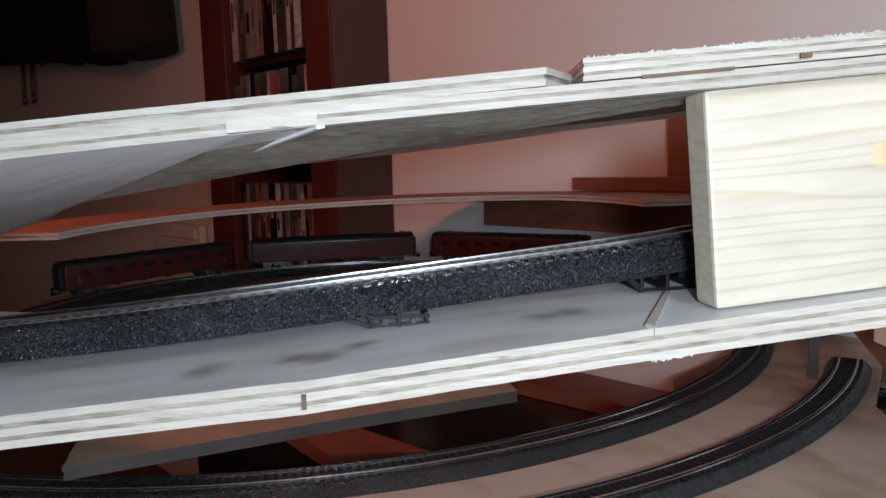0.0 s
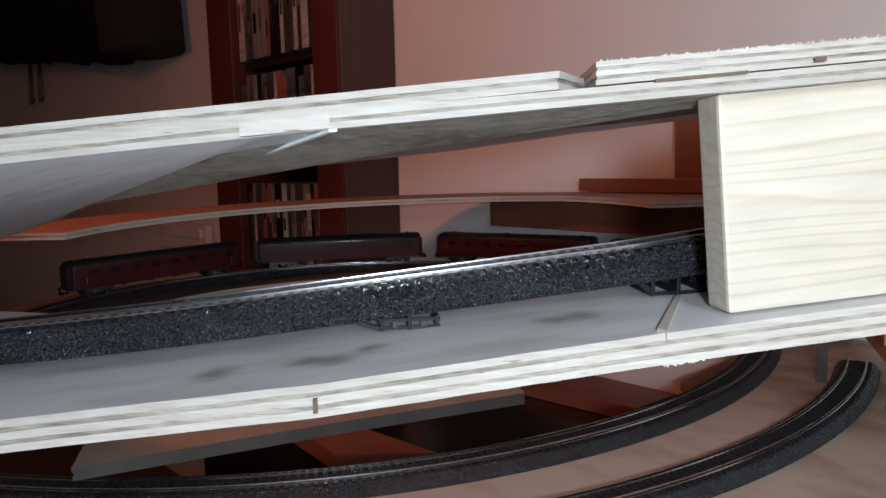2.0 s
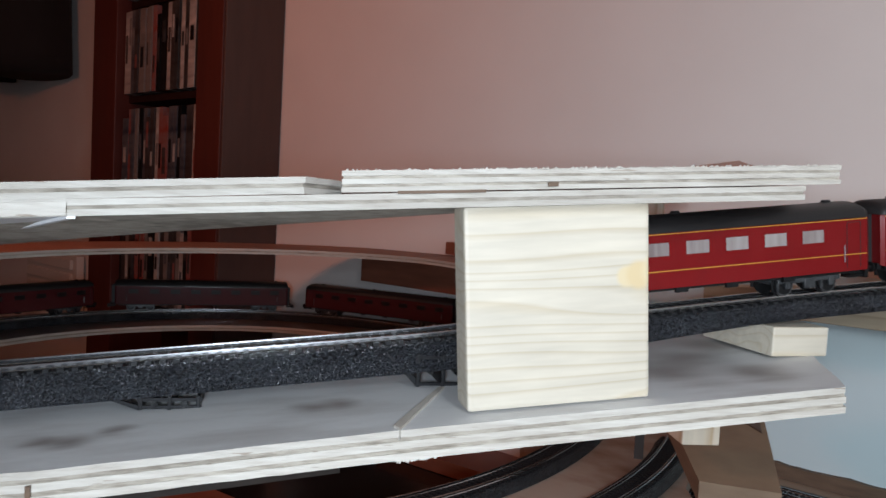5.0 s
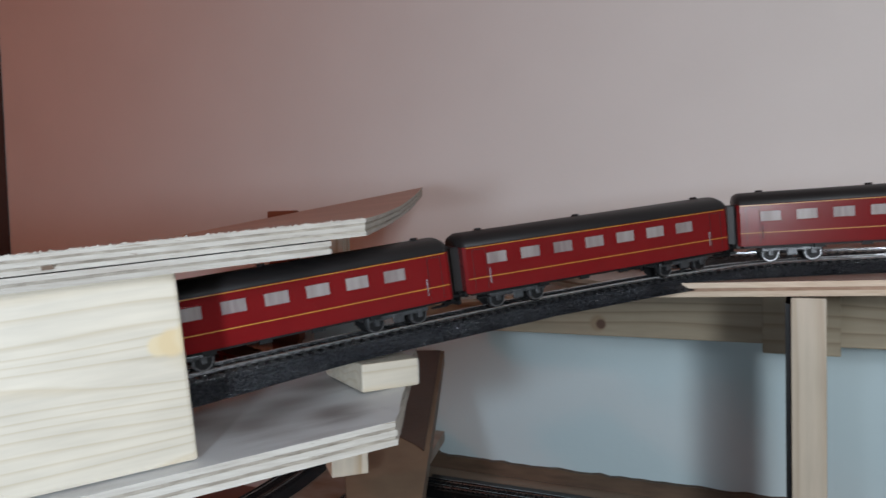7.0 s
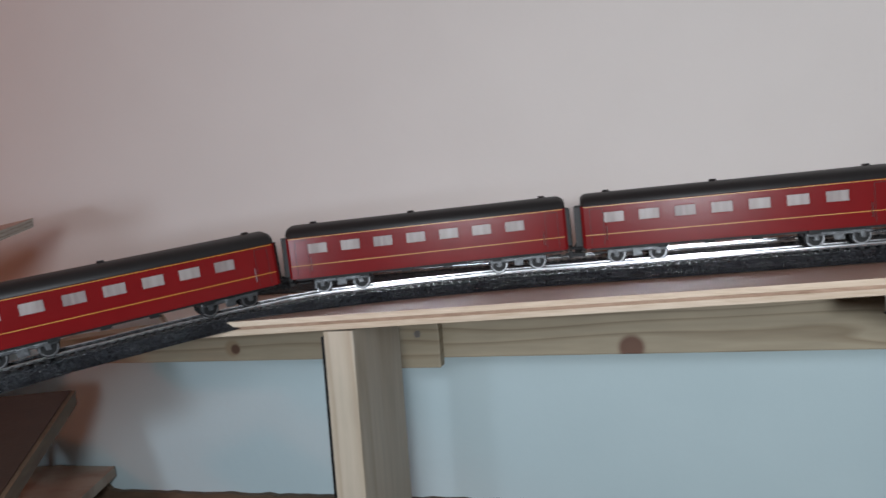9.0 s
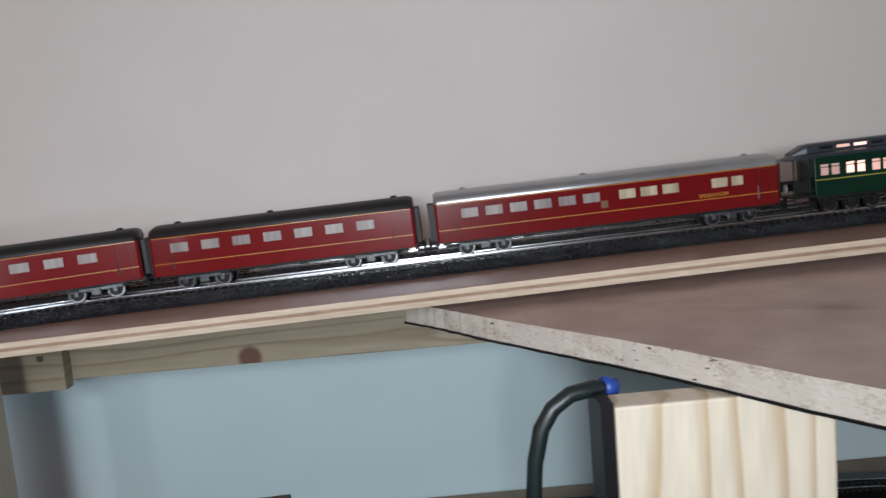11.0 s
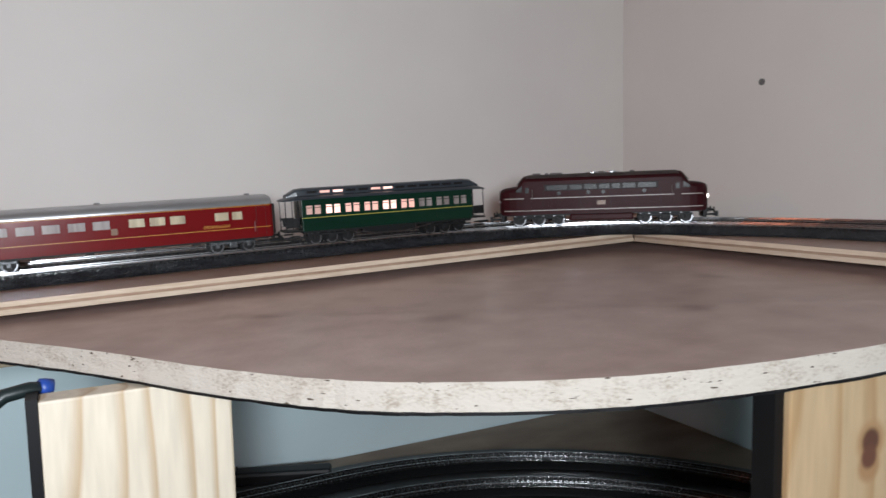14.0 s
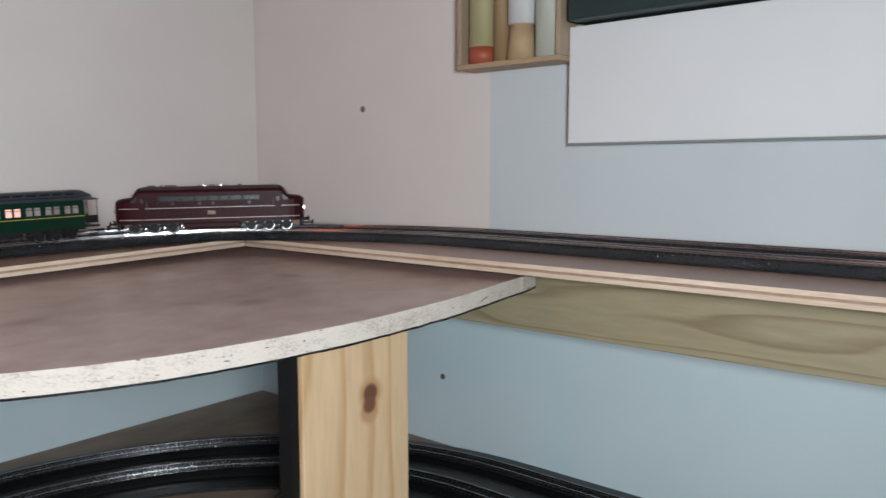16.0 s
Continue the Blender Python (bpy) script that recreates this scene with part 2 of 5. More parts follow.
M_BEDBLACK = mat("smooth_black_bed", (0.006, 0.0065, 0.007), 0.22, scale=80, bump=0.15, bump_scale=600)
M_CABLE = mat("cable_black", (0.012, 0.02, 0.02), 0.4, scale=80)
M_BLUETAPE = mat("blue_tape", (0.02, 0.07, 0.35), 0.4, scale=80)
M_WHITEB = mat("white_board_face", (0.74, 0.765, 0.77), 0.55, colour2=(0.69, 0.715, 0.725), scale=8)
M_BOXSIDE = mat("box_side_wood", (0.42, 0.32, 0.22), 0.6, scale=30)
M_STEEL = mat("steel_screw", (0.35, 0.34, 0.33), 0.35, 1.0, scale=200)


def ballast_mat():
    """Dark moulded ballast: small flat stone facets, each tilted its own way, so that single ones glint."""
    m = mat("ballast_plastic", (0.034, 0.037, 0.043), 0.3, colour2=(0.010, 0.011, 0.014), scale=420, low=0.3, high=0.62)
    nt = m.node_tree
    b = nt.nodes["Principled BSDF"]
    tc = nt.nodes.new("ShaderNodeTexCoord")
    v = nt.nodes.new("ShaderNodeTexVoronoi")
    v.inputs["Scale"].default_value = 2100
    nt.links.new(tc.outputs["Object"], v.inputs["Vector"])
    centre = nt.nodes.new("ShaderNodeVectorMath")
    centre.operation = "SUBTRACT"
    centre.inputs[1].default_value = (0.5, 0.5, 0.5)
    nt.links.new(v.outputs["Color"], centre.inputs[0])
    tilt = nt.nodes.new("ShaderNodeVectorMath")
    tilt.operation = "SCALE"
    tilt.inputs["Scale"].default_value = 2.6
    nt.links.new(centre.outputs["Vector"], tilt.inputs[0])
    geo = nt.nodes.new("ShaderNodeNewGeometry")
    add = nt.nodes.new("ShaderNodeVectorMath")
    nt.links.new(geo.outputs["Normal"], add.inputs[0])
    nt.links.new(tilt.outputs["Vector"], add.inputs[1])
    unit = nt.nodes.new("ShaderNodeVectorMath")
    unit.operation = "NORMALIZE"
    nt.links.new(add.outputs["Vector"], unit.inputs[0])
    bp = nt.nodes.new("ShaderNodeBump")
    bp.inputs["Strength"].default_value, bp.inputs["Distance"].default_value = 0.5, 0.0006
    nt.links.new(v.outputs["Distance"], bp.inputs["Height"])
    nt.links.new(unit.outputs["Vector"], bp.inputs["Normal"])
    nt.links.new(bp.outputs["Normal"], b.inputs["Normal"])
    b.inputs["Roughness"].default_value = 0.2
    return m


def flecks(m, colour, scale, stretch, cut):
    """Sparse dark nicks over a finished surface."""
    nt = m.node_tree
    b = nt.nodes["Principled BSDF"]
    old = b.inputs["Base Color"].links[0].from_socket
    tc = nt.nodes.new("ShaderNodeTexCoord")
    mp = nt.nodes.new("ShaderNodeMapping")
    mp.inputs["Scale"].default_value = stretch
    nz = nt.nodes.new("ShaderNodeTexNoise")
    nz.inputs["Scale"].default_value, nz.inputs["Detail"].default_value = scale, 1.5
    mr = nt.nodes.new("ShaderNodeMapRange")
    mr.inputs["From Min"].default_value, mr.inputs["From Max"].default_value = cut, cut + 0.03
    mk = nt.nodes.new("ShaderNodeMix")
    mk.data_type = "RGBA"
    mk.inputs["B"].default_value = (*colour, 1)
    nt.links.new(tc.outputs["Object"], mp.inputs["Vector"])
    nt.links.new(mp.outputs["Vector"], nz.inputs["Vector"])
    nt.links.new(nz.outputs["Fac"], mr.inputs["Value"])
    nt.links.new(mr.outputs["Result"], mk.inputs["Factor"])
    nt.links.new(old, mk.inputs["A"])
    nt.links.new(mk.outputs["Result"], b.inputs["Base Color"])


flecks(M_CHIP, (0.08, 0.055, 0.04), 150, (1, 1, 3.5), 0.70)
flecks(M_EDGE, (0.30, 0.25, 0.20), 190, (0.35, 0.35, 6), 0.71)
M_BALLAST = ballast_mat()

# ---- mesh helpers ----


def mesh_of(name, bm, material, smooth=False):
    bmesh.ops.recalc_face_normals(bm, faces=bm.faces)
    me = bpy.data.meshes.new(name)
    bm.to_mesh(me)
    bm.free()
    if material:
        for one in (material if isinstance(material, (list, tuple)) else [material]):
            me.materials.append(one)
    if smooth:
        for p in me.polygons:
            p.use_smooth = True
    return me


def part(name, bm, material, parent, label="", smooth=False, at=None):
    ob = new(name, mesh_of(name, bm, material, smooth))
    ob.parent = parent
    if at is not None:
        ob.matrix_basis = at
    return tagged(ob, label=label)


def thing(name, m, label, category, group=""):
    ob = new(name)
    ob.empty_display_size = 0.02
    ob.matrix_basis = m
    return tagged(ob, label=label, category=category, group=group)


def structure(name, bm, material, label="", category="", smooth=False):
    return tagged(new(name, mesh_of(name, bm, material, smooth)), label=label, category=category, kind="structure")


def box(bm, x0, x1, y0, y1, z0, z1, m=None, bevel=0.0):
    r = bmesh.ops.create_cube(bm, size=1.0)
    vs = r["verts"]
    for v in vs:
        v.co = Vector((x0 + (v.co.x + 0.5) * (x1 - x0), y0 + (v.co.y + 0.5) * (y1 - y0), z0 + (v.co.z + 0.5) * (z1 - z0)))
    if bevel > 0:
        es = {e for v in vs for e in v.link_edges}
        out = bmesh.ops.bevel(bm, geom=list(es), offset=bevel, segments=2, profile=0.6, affect="EDGES", clamp_overlap=True)
        vs = list({v for f in out["faces"] for v in f.verts} | {v for v in vs if v.is_valid})
    if m is not None:
        bmesh.ops.transform(bm, matrix=m, verts=[v for v in vs if v.is_valid])
    return vs


def cyl(bm, r, depth, m=None, seg=16, r2=None):
    out = bmesh.ops.create_cone(bm, cap_ends=True, segments=seg, radius1=r, radius2=r if r2 is None else r2, depth=depth)
    if m is not None:
        bmesh.ops.transform(bm, matrix=m, verts=out["verts"])
    return out["verts"]


def slab(bm, outline, zlow, zhigh):
    """Flat piece with a plan outline; zlow and zhigh give the height at (x, y)."""
    lo = [bm.verts.new((x, y, zlow(x, y))) for x, y in outline]
    hi = [bm.verts.new((x, y, zhigh(x, y))) for x, y in outline]
    n = len(outline)
    bm.faces.new(list(reversed(lo)))
    bm.faces.new(hi)
    for i in range(n):
        bm.faces.new((lo[i], lo[(i + 1) % n], hi[(i + 1) % n], hi[i]))


def tube(bm, pts, r, seg=8):
    rings = []
    for i, p in enumerate(pts):
        a, b = pts[max(i - 1, 0)], pts[min(i + 1, len(pts) - 1)]
        q = (Vector(b) - Vector(a)).to_track_quat("Z", "Y")
        rings.append([bm.verts.new(Vector(p) + q @ Vector((r * math.cos(2 * math.pi * k / seg), r * math.sin(2 * math.pi * k / seg), 0))) for k in range(seg)])
    for a, b in zip(rings, rings[1:]):
        for k in range(seg):
            bm.faces.new((a[k], a[(k + 1) % seg], b[(k + 1) % seg], b[k]))
    bm.faces.new(list(reversed(rings[0])))
    bm.faces.new(rings[-1])


def sweep(bm, profile, frames):
    """Sweep a closed profile of (side, up) along frames of (point, side vector)."""
    rings = [[bm.verts.new(p + s * a + Vector((0, 0, h))) for a, h in profile] for p, s in frames]
    n = len(profile)
    for a, b in zip(rings, rings[1:]):
        for k in range(n):
            bm.faces.new((a[k], a[(k + 1) % n], b[(k + 1) % n], b[k]))
    bm.faces.new(list(reversed(rings[0])))
    bm.faces.new(rings[-1])


# ---- plan: ramp axes, deck heights, track lines ----
RO = Vector((-1.324, -0.382, 0.0))
RU = Vector((0.616, 0.788, 0.0))
RV = Vector((-0.788, 0.616, 0.0))
WALL_N, WALL_E, DECK, LOWER, HELIX = 0.296, 0.245, 1.0, 0.699, 0.746


def uv(u, v):
    p = RO + RU * u + RV * v
    return (p.x, p.y)


def to_u(x, y):
    return (Vector((x, y, 0)) - RO).dot(RU)


def ramp_top(x, y):
    return 0.8965 + 0.083 * to_u(x, y)


def roof_low(x, y):
    """Underside of the roof: climbs along the ramp and twists across it."""
    u = to_u(x, y)
    v = (Vector((x, y, 0)) - RO).dot(RV)
    return 0.9862 + 0.0735 * u - (0.055 - 0.235 * min(u, 0.0) - 0.26 * max(u, 0.0)) * v


def strip_top(x, y):
    return DECK + 0.032 * min(x, 0.0)


def arc(cx, cy, r, a0, a1, n):
    return [(cx + r * math.cos(math.radians(a0 + (a1 - a0) * i / n)), cy + r * math.sin(math.radians(a0 + (a1 - a0) * i / n))) for i in range(n + 1)]


def main_line():
    """Centre line of the climbing track: round the loop, up the ramp, along the north wall, round the corner, down the east wall."""
    pts = []
    cu, cv, r = -0.17, 0.08 + 0.4375, 0.4375
    for i in range(26):
        a = math.radians(-90 - 100 + 100 * i / 25)
        pts.append((*uv(cu + r * math.cos(a), cv + r * math.sin(a)), None))
    pts += [(*uv(-0.17 + 0.522 * i / 24, 0.08), None) for i in range(1, 25)]
    pts += [(x, y, None) for x, y in arc(-0.8815, -0.275, 0.36, 142, 90, 16)[1:]]
    pts += [(-0.8815 + (0.8815 - 0.26) * i / 20, 0.085, None) for i in range(1, 21)]
    pts += [(x, y, None) for x, y in arc(-0.26, -0.275, 0.36, 90, 0, 24)[1:]]
    pts += [(0.10, -0.275 - 1.9 * i / 40, None) for i in range(1, 41)]
    pts = [(p[0], p[1]) for p in pts]
    run, s = [0.0], 0.0
    for a, b in zip(pts, pts[1:]):
        s += math.hypot(b[0] - a[0], b[1] - a[1])
        run.append(s)
    zero = run[25]
    keys = [(-0.8, 0.812), (-0.1, 0.8845), (0.19, 0.9115), (0.40, 0.9365), (0.522, 0.9495), (0.68, 0.9655), (0.849, 0.9722), (1.72, 1.0005), (9, 1.0005)]
    out = []
    for p, r_ in zip(pts, run):
        out.append(Vector((p[0], p[1], float(np.interp(r_ - zero, [k[0] for k in keys], [k[1] for k in keys])))))
    return out


def frames_of(pts):
    out = []
    for i, p in enumerate(pts):
        d = pts[min(i + 1, len(pts) - 1)] - pts[max(i - 1, 0)]
        d.z = 0
        d.normalize()
        out.append((p, Vector((-d.y, d.x, 0))))
    return out


class Line:
    def __init__(self, pts):
        self.pts = pts
        self.run = [0.0]
        for a, b in zip(pts, pts[1:]):
            self.run.append(self.run[-1] + (b - a).length)

    def at(self, s):
        return Vector([float(np.interp(s, self.run, [p[k] for p in self.pts])) for k in range(3)])

    def nearest(self, x, y):
        return min(np.linspace(0, self.run[-1], 3000), key=lambda s: (self.at(s).xy - Vector((x, y))).length)


MAIN = Line(main_line())


def track(name, pts, label, pieces=False, bed=None, skirt=0.0):
    """One laid track: moulded ballast bed, sleepers, centre studs and two rails."""
    ln = Line(pts)
    t = thing(name, Matrix.Identity(4), label, "model track", "model railway tracks")
    fr = frames_of(pts)
    bm = bmesh.new()
    sweep(bm, [(-0.0205 - 0.4 * skirt, -skirt), (-0.0190, 0.0022), (-0.0150, 0.0074), (-0.0135, 0.0080), (0.0135, 0.0080), (0.0150, 0.0074), (0.0190, 0.0022), (0.0205 + 0.4 * skirt, -skirt)], fr)
    bm.verts.ensure_lookup_table()
    for i, (pt, _) in enumerate(fr):
        fade = min(1.0, max(0.0, (pt.x + 1.33) / 0.07))
        bm.verts[8 * i].co.z += skirt * fade
        bm.verts[8 * i + 7].co.z += skirt * fade
    part("ballast_bed", bm, bed or M_BALLAST, t, "dark grey moulded ballast bed")
    verts, faces = [], []

    def brick(p, d, sd, l, w, z0, z1):
        k = len(verts)
        for zz in (z0, z1):
            for a, b in ((-1, -1), (1, -1), (1, 1), (-1, 1)):
                verts.append(p + d * (a * w) + sd * (b * l) + Vector((0, 0, zz)))
        faces.extend([[k + i for i in f] for f in ((0, 3, 2, 1), (4, 5, 6, 7), (0, 1, 5, 4), (1, 2, 6, 5), (2, 3, 7, 6), (3, 0, 4, 7))])

    n = int(ln.run[-1] / 0.0062)
    single = []
    for i in range(n):
        s = (i + 0.5) * 0.0062
        p, q = ln.at(s), ln.at(s + 0.001)
        d = (q - p).normalized()
        sd = Vector((-d.y, d.x, 0)).normalized()
        if pieces and -1.55 < p.x < 0.02 and len(single) < 300:
            single.append((p, d, sd))
            continue
        brick(p, d, sd, 0.0128, 0.0013, 0.0070, 0.0092)
        brick(p, d, sd, 0.0006, 0.0006, 0.0090, 0.0104)
    me = bpy.data.meshes.new("sleeper_run")
    me.from_pydata([tuple(v) for v in verts], [], faces)
    me.materials.append(M_SLEEPER)
    sl = new("sleeper_run", me)
    sl.parent = t
    tagged(sl, label="black plastic sleepers in one long row", kind="stuff")
    if single:
        verts.clear()
        faces.clear()
        ex, ey = Vector((1, 0, 0)), Vector((0, 1, 0))
        brick(Vector(), ex, ey, 0.0128, 0.0013, 0.0070, 0.0092)
        brick(Vector(), ex, ey, 0.0006, 0.0006, 0.0090, 0.0104)
        me = bpy.data.meshes.new("sleeper")
        me.from_pydata([tuple(v) for v in verts], [], faces)
        me.materials.append(M_SLEEPER)
        for p, d, sd in single:
            o = new("sleeper", me)
            o.parent = t
            up = d.cross(sd)
            o.matrix_basis = Matrix(((d.x, sd.x, up.x, p.x), (d.y, sd.y, up.y, p.y), (d.z, sd.z, up.z, p.z), (0, 0, 0, 1)))
    for side in (-0.00825, 0.00825):
        bm = bmesh.new()
        sweep(bm, [(side - 0.0011, 0.0090), (side - 0.00045, 0.0096), (side - 0.00055, 0.0108), (side - 0.0005, 0.0115), (side + 0.0005, 0.0115), (side + 0.00055, 0.0108), (side + 0.00045, 0.0096), (side + 0.0011, 0.0090)], fr)
        part("rail", bm, M_RAIL, t, "bright nickel rail")
    return t


RAIL_TOP = 0.0115

STAIN = (0.16, 0.13, 0.115)
M_RAMP = mat("ramp_face_grey", (0.57, 0.57, 0.565), 0.5, colour2=(0.33, 0.305, 0.29), scale=16, stretch=(1, 3.4, 1), turn=-52, bump=0.2, low=0.26, high=0.50,
             spots=[(*uv(su, sv), 0.8965 + 0.083 * su, sr, STAIN) for su, sv, sr in ((-0.128, 0.026, 0.014), (-0.140, 0.030, 0.012), (-0.112, 0.036, 0.010), (-0.175, 0.028, 0.013), (-0.020, 0.048, 0.014), (-0.034, 0.046, 0.012), (0.150, 0.050, 0.034), (0.172, 0.075, 0.036), (0.192, 0.035, 0.028), (0.125, 0.075, 0.03), (0.205, 0.10, 0.03))])

# ---- the room ----
def quad_box(name, x0, x1, y0, y1, z0, z1, material, label="", category="wall"):
    bm = bmesh.new()
    box(bm, x0, x1, y0, y1, z0, z1)
    return structure(name, bm, material, label, category)


quad_box("floor", -6.6, WALL_E, -3.2, WALL_N, -0.05, 0.0, M_FLOOR, "dark wooden floor", "floor")
quad_box("ceiling", -6.7, 0.45, -3.3, 0.45, 2.4, 2.5, M_CEIL, "plain pale ceiling", "ceiling")
quad_box("wall_north_lower_west", -6.6, -1.62, WALL_N, 0.42, 0.0, 0.935, M_WALL, "matt beige painted wall behind the loop")
quad_box("wall_north_lower", -1.62, WALL_E, WALL_N, 0.42, 0.0, 0.935, M_WALLB, "pale blue painted lower wall")
quad_box("wall_north", -6.6, WALL_E, WALL_N + 0.0005, 0.42, 0.935, 2.4, M_WALL, "matt beige painted wall")
quad_box("wall_east_lower", WALL_E, 0.40, -3.2, 0.42, 0.0, 0.935, M_WALLB, "pale blue painted lower wall")
quad_box("wall_east_beige", WALL_E + 0.0005, 0.40, -0.19, 0.42, 0.935, 2.4, M_WALL, "matt beige painted wall beside the corner")
quad_box("wall_east_blue", WALL_E - 0.0005, 0.40, -3.2, -0.19, 0.935, 2.4, M_WALLP, "pale blue painted wall")
quad_box("wall_south", -6.7, 0.40, -3.35, -3.2, 0.0, 2.4, M_WALL, "plain wall closing the room")
quad_box("wall_west", -6.75, -6.6, -3.2, 0.42, 0.0, 2.4, M_WALL, "plain wall closing the room")

# ---- lower level ----
bm = bmesh.new()
slab(bm, [(-1.60, 0.292), (0.24, 0.292), (0.24, -2.2), (-0.05, -2.2), (-0.05, -0.62), (-0.22, -0.40), (-0.42, -0.12), (-0.62, -0.02), (-1.36, -0.02), (-1.60, 0.15)], lambda x, y: LOWER - 0.012, lambda x, y: LOWER)
structure("lower_deck", bm, M_LOWER, "dark brown plywood lower deck along the walls", "deck")
HC = Vector((-1.818, -0.145))
bm = bmesh.new()
LC = Vector((-2.08, -0.03))
outer = [(-1.75, -0.98), (-1.30, -0.80), (-1.06, -0.45), (-1.10, -0.25), (-1.31, -0.02), (-1.36, 0.05), (-1.395, 0.20), (-1.42, 0.29), (-1.50, 0.29)]
slab(bm, outer + arc(LC.x, LC.y, 0.578, 31, -70, 50), lambda x, y: HELIX - 0.012, lambda x, y: HELIX)
structure("loop_deck", bm, M_LOOPDECK, "brown plywood deck carrying the lower loop", "deck")


def flat(pts, z):
    return [Vector((x, y, z)) for x, y in pts]


track("curved_track", flat(arc(LC.x, LC.y, 0.600, 22, -68, 60), HELIX), "dark model railway track curving over the plywood loop deck")
track("curved_track", flat(arc(LC.x, LC.y, 0.692, 16, -62, 60), HELIX), "dark outer model railway track curving over the loop deck")
for off in (0.0, 0.0775):
    r = 0.39 + off
    pts = [(-1.55, -0.26 + r), (-0.8, -0.26 + r)] + arc(-0.27, -0.26, r, 90, 0, 30) + [(-0.27 + r, -1.2), (-0.27 + r, -2.1)]
    track("lower_track", flat(pts, LOWER + 0.004), "glossy black model railway track on the lower deck", bed=M_BEDBLACK)
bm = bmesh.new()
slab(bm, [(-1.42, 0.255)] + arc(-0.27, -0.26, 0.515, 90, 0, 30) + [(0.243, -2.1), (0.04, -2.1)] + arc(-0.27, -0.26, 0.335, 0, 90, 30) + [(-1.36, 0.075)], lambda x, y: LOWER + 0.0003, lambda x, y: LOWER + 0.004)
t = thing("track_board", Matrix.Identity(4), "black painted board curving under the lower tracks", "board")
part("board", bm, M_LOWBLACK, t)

# ---- upper deck along the walls ----
def ply_board(name, outline, low, thick, label, face, count=3, jitter=0.0, seed=0, parent=None, edges=None):
    """Plywood: thin layers, each a slab with its own slightly ragged edge."""
    rnd = random.Random(seed)
    t = thing(name, Matrix.Identity(4), label, "plywood board") if parent is None else parent
    dense = []
    for a, b in zip(outline, outline[1:] + outline[:1]):
        n = max(1, int(math.hypot(b[0] - a[0], b[1] - a[1]) / 0.006)) if jitter > 0 else 1
        dense += [(a[0] + (b[0] - a[0]) * i / n, a[1] + (b[1] - a[1]) * i / n) for i in range(n)]
    cuts = [0.0]
    for k in range(count):
        cuts.append(cuts[-1] + (1.0 if k % 2 == 0 else 0.62))
    cuts = [v / cuts[-1] for v in cuts]
    cx, cy = sum(p[0] for p in outline) / len(outline), sum(p[1] for p in outline) / len(outline)
    for k in range(count):
        bm = bmesh.new()
        ins = 0.0 if k % 2 == 0 else -0.0007
        pts, drift = [], 0.0
        for x, y in dense:
            dd = math.hypot(x - cx, y - cy)
            drift = 0.8 * drift + 0.2 * rnd.uniform(-3, 3) * jitter
            j = ins + drift + rnd.uniform(-1, 1) * jitter * (1.6 if rnd.random() < 0.06 else 0.5)
            pts.append((x + (x - cx) / dd * j, y + (y - cy) / dd * j))
        f0, f1 = cuts[k], cuts[k + 1]
        top, bottom = k == count - 1, k == 0
        slab(bm, pts, lambda x, y: low(x, y) + thick * f0, lambda x, y: low(x, y) + thick * f1)
        bm.faces.ensure_lookup_table()
        bm.faces[0].material_index = 1 if bottom else 0
        bm.faces[1].material_index = 1 if top else 0
        part("ply_layer", bm, [(edges or (M_EDGE, M_EDGE2))[k % 2], face], t)
    return t


STRIP_T = 0.0098
ply_board("shelf_strip_north", [(-1.13, 0.0), (0.0, 0.0), (0.24, 0.29), (-1.25, 0.29), (-1.23, 0.13)], lambda x, y: strip_top(x, y) - STRIP_T, STRIP_T, "reddish plywood shelf strip carrying tracks along the beige wall", M_STRIP, 3, 0.0002, 3, None, (M_SEDGE, M_SEDGE2))
ply_board("shelf_strip_east", [(0.0, -0.0015), (0.0, -2.2), (0.2405, -2.2), (0.2405, 0.2875)], lambda x, y: DECK - STRIP_T, STRIP_T, "reddish plywood shelf strip carrying tracks along the blue wall", M_STRIP, 3, 0.0002, 4, None, (M_SEDGE, M_SEDGE2))

# corner plate
bm = bmesh.new()
edge = [(-0.66, 0.06), (-0.632, 0.02), (-0.597, -0.035), (-0.532, -0.131), (-0.469, -0.233), (-0.41, -0.302), (-0.32, -0.357), (-0.21, -0.386), (-0.095, -0.3925), (0.025, -0.381), (0.07, -0.37)]
fine = []
for i in range(len(edge) - 1):
    p0, p1, p2, p3 = edge[max(i - 1, 0)], edge[i], edge[i + 1], edge[min(i + 2, len(edge) - 1)]
    for k in range(14):
        s = k / 14
        q = [0.5 * (2 * p1[c] + (p2[c] - p0[c]) * s + (2 * p0[c] - 5 * p1[c] + 4 * p2[c] - p3[c]) * s * s + (3 * p1[c] - p0[c] - 3 * p2[c] + p3[c]) * s ** 3) for c in (0, 1)]
        fine.append((q[0] + random.uniform(-1, 1) * 0.0004, q[1] + random.uniform(-1, 1) * 0.0004))
outline = fine + [(0.09, -0.33), (0.09, 0.2), (-0.5, 0.19)]
slab(bm, outline, lambda x, y: 0.9695 + 0.032 * min(x, 0.0), lambda x, y: 0.9835 + 0.032 * min(x, 0.0))
bm.faces.ensure_lookup_table()
bm.faces[1].material_index = 1
t = thing("corner_plate", Matrix.Identity(4), "oval brown hardboard-faced chipboard plate under the shelf corner", "board")
part("plate_board", bm, [M_CHIP, M_PLATE], t)
rnd = random.Random(77)
lip = [(x + (x + 0.25) * rnd.uniform(0.0, 0.004), y - rnd.uniform(0.0, 0.0012)) for x, y in fine]
bm = bmesh.new()
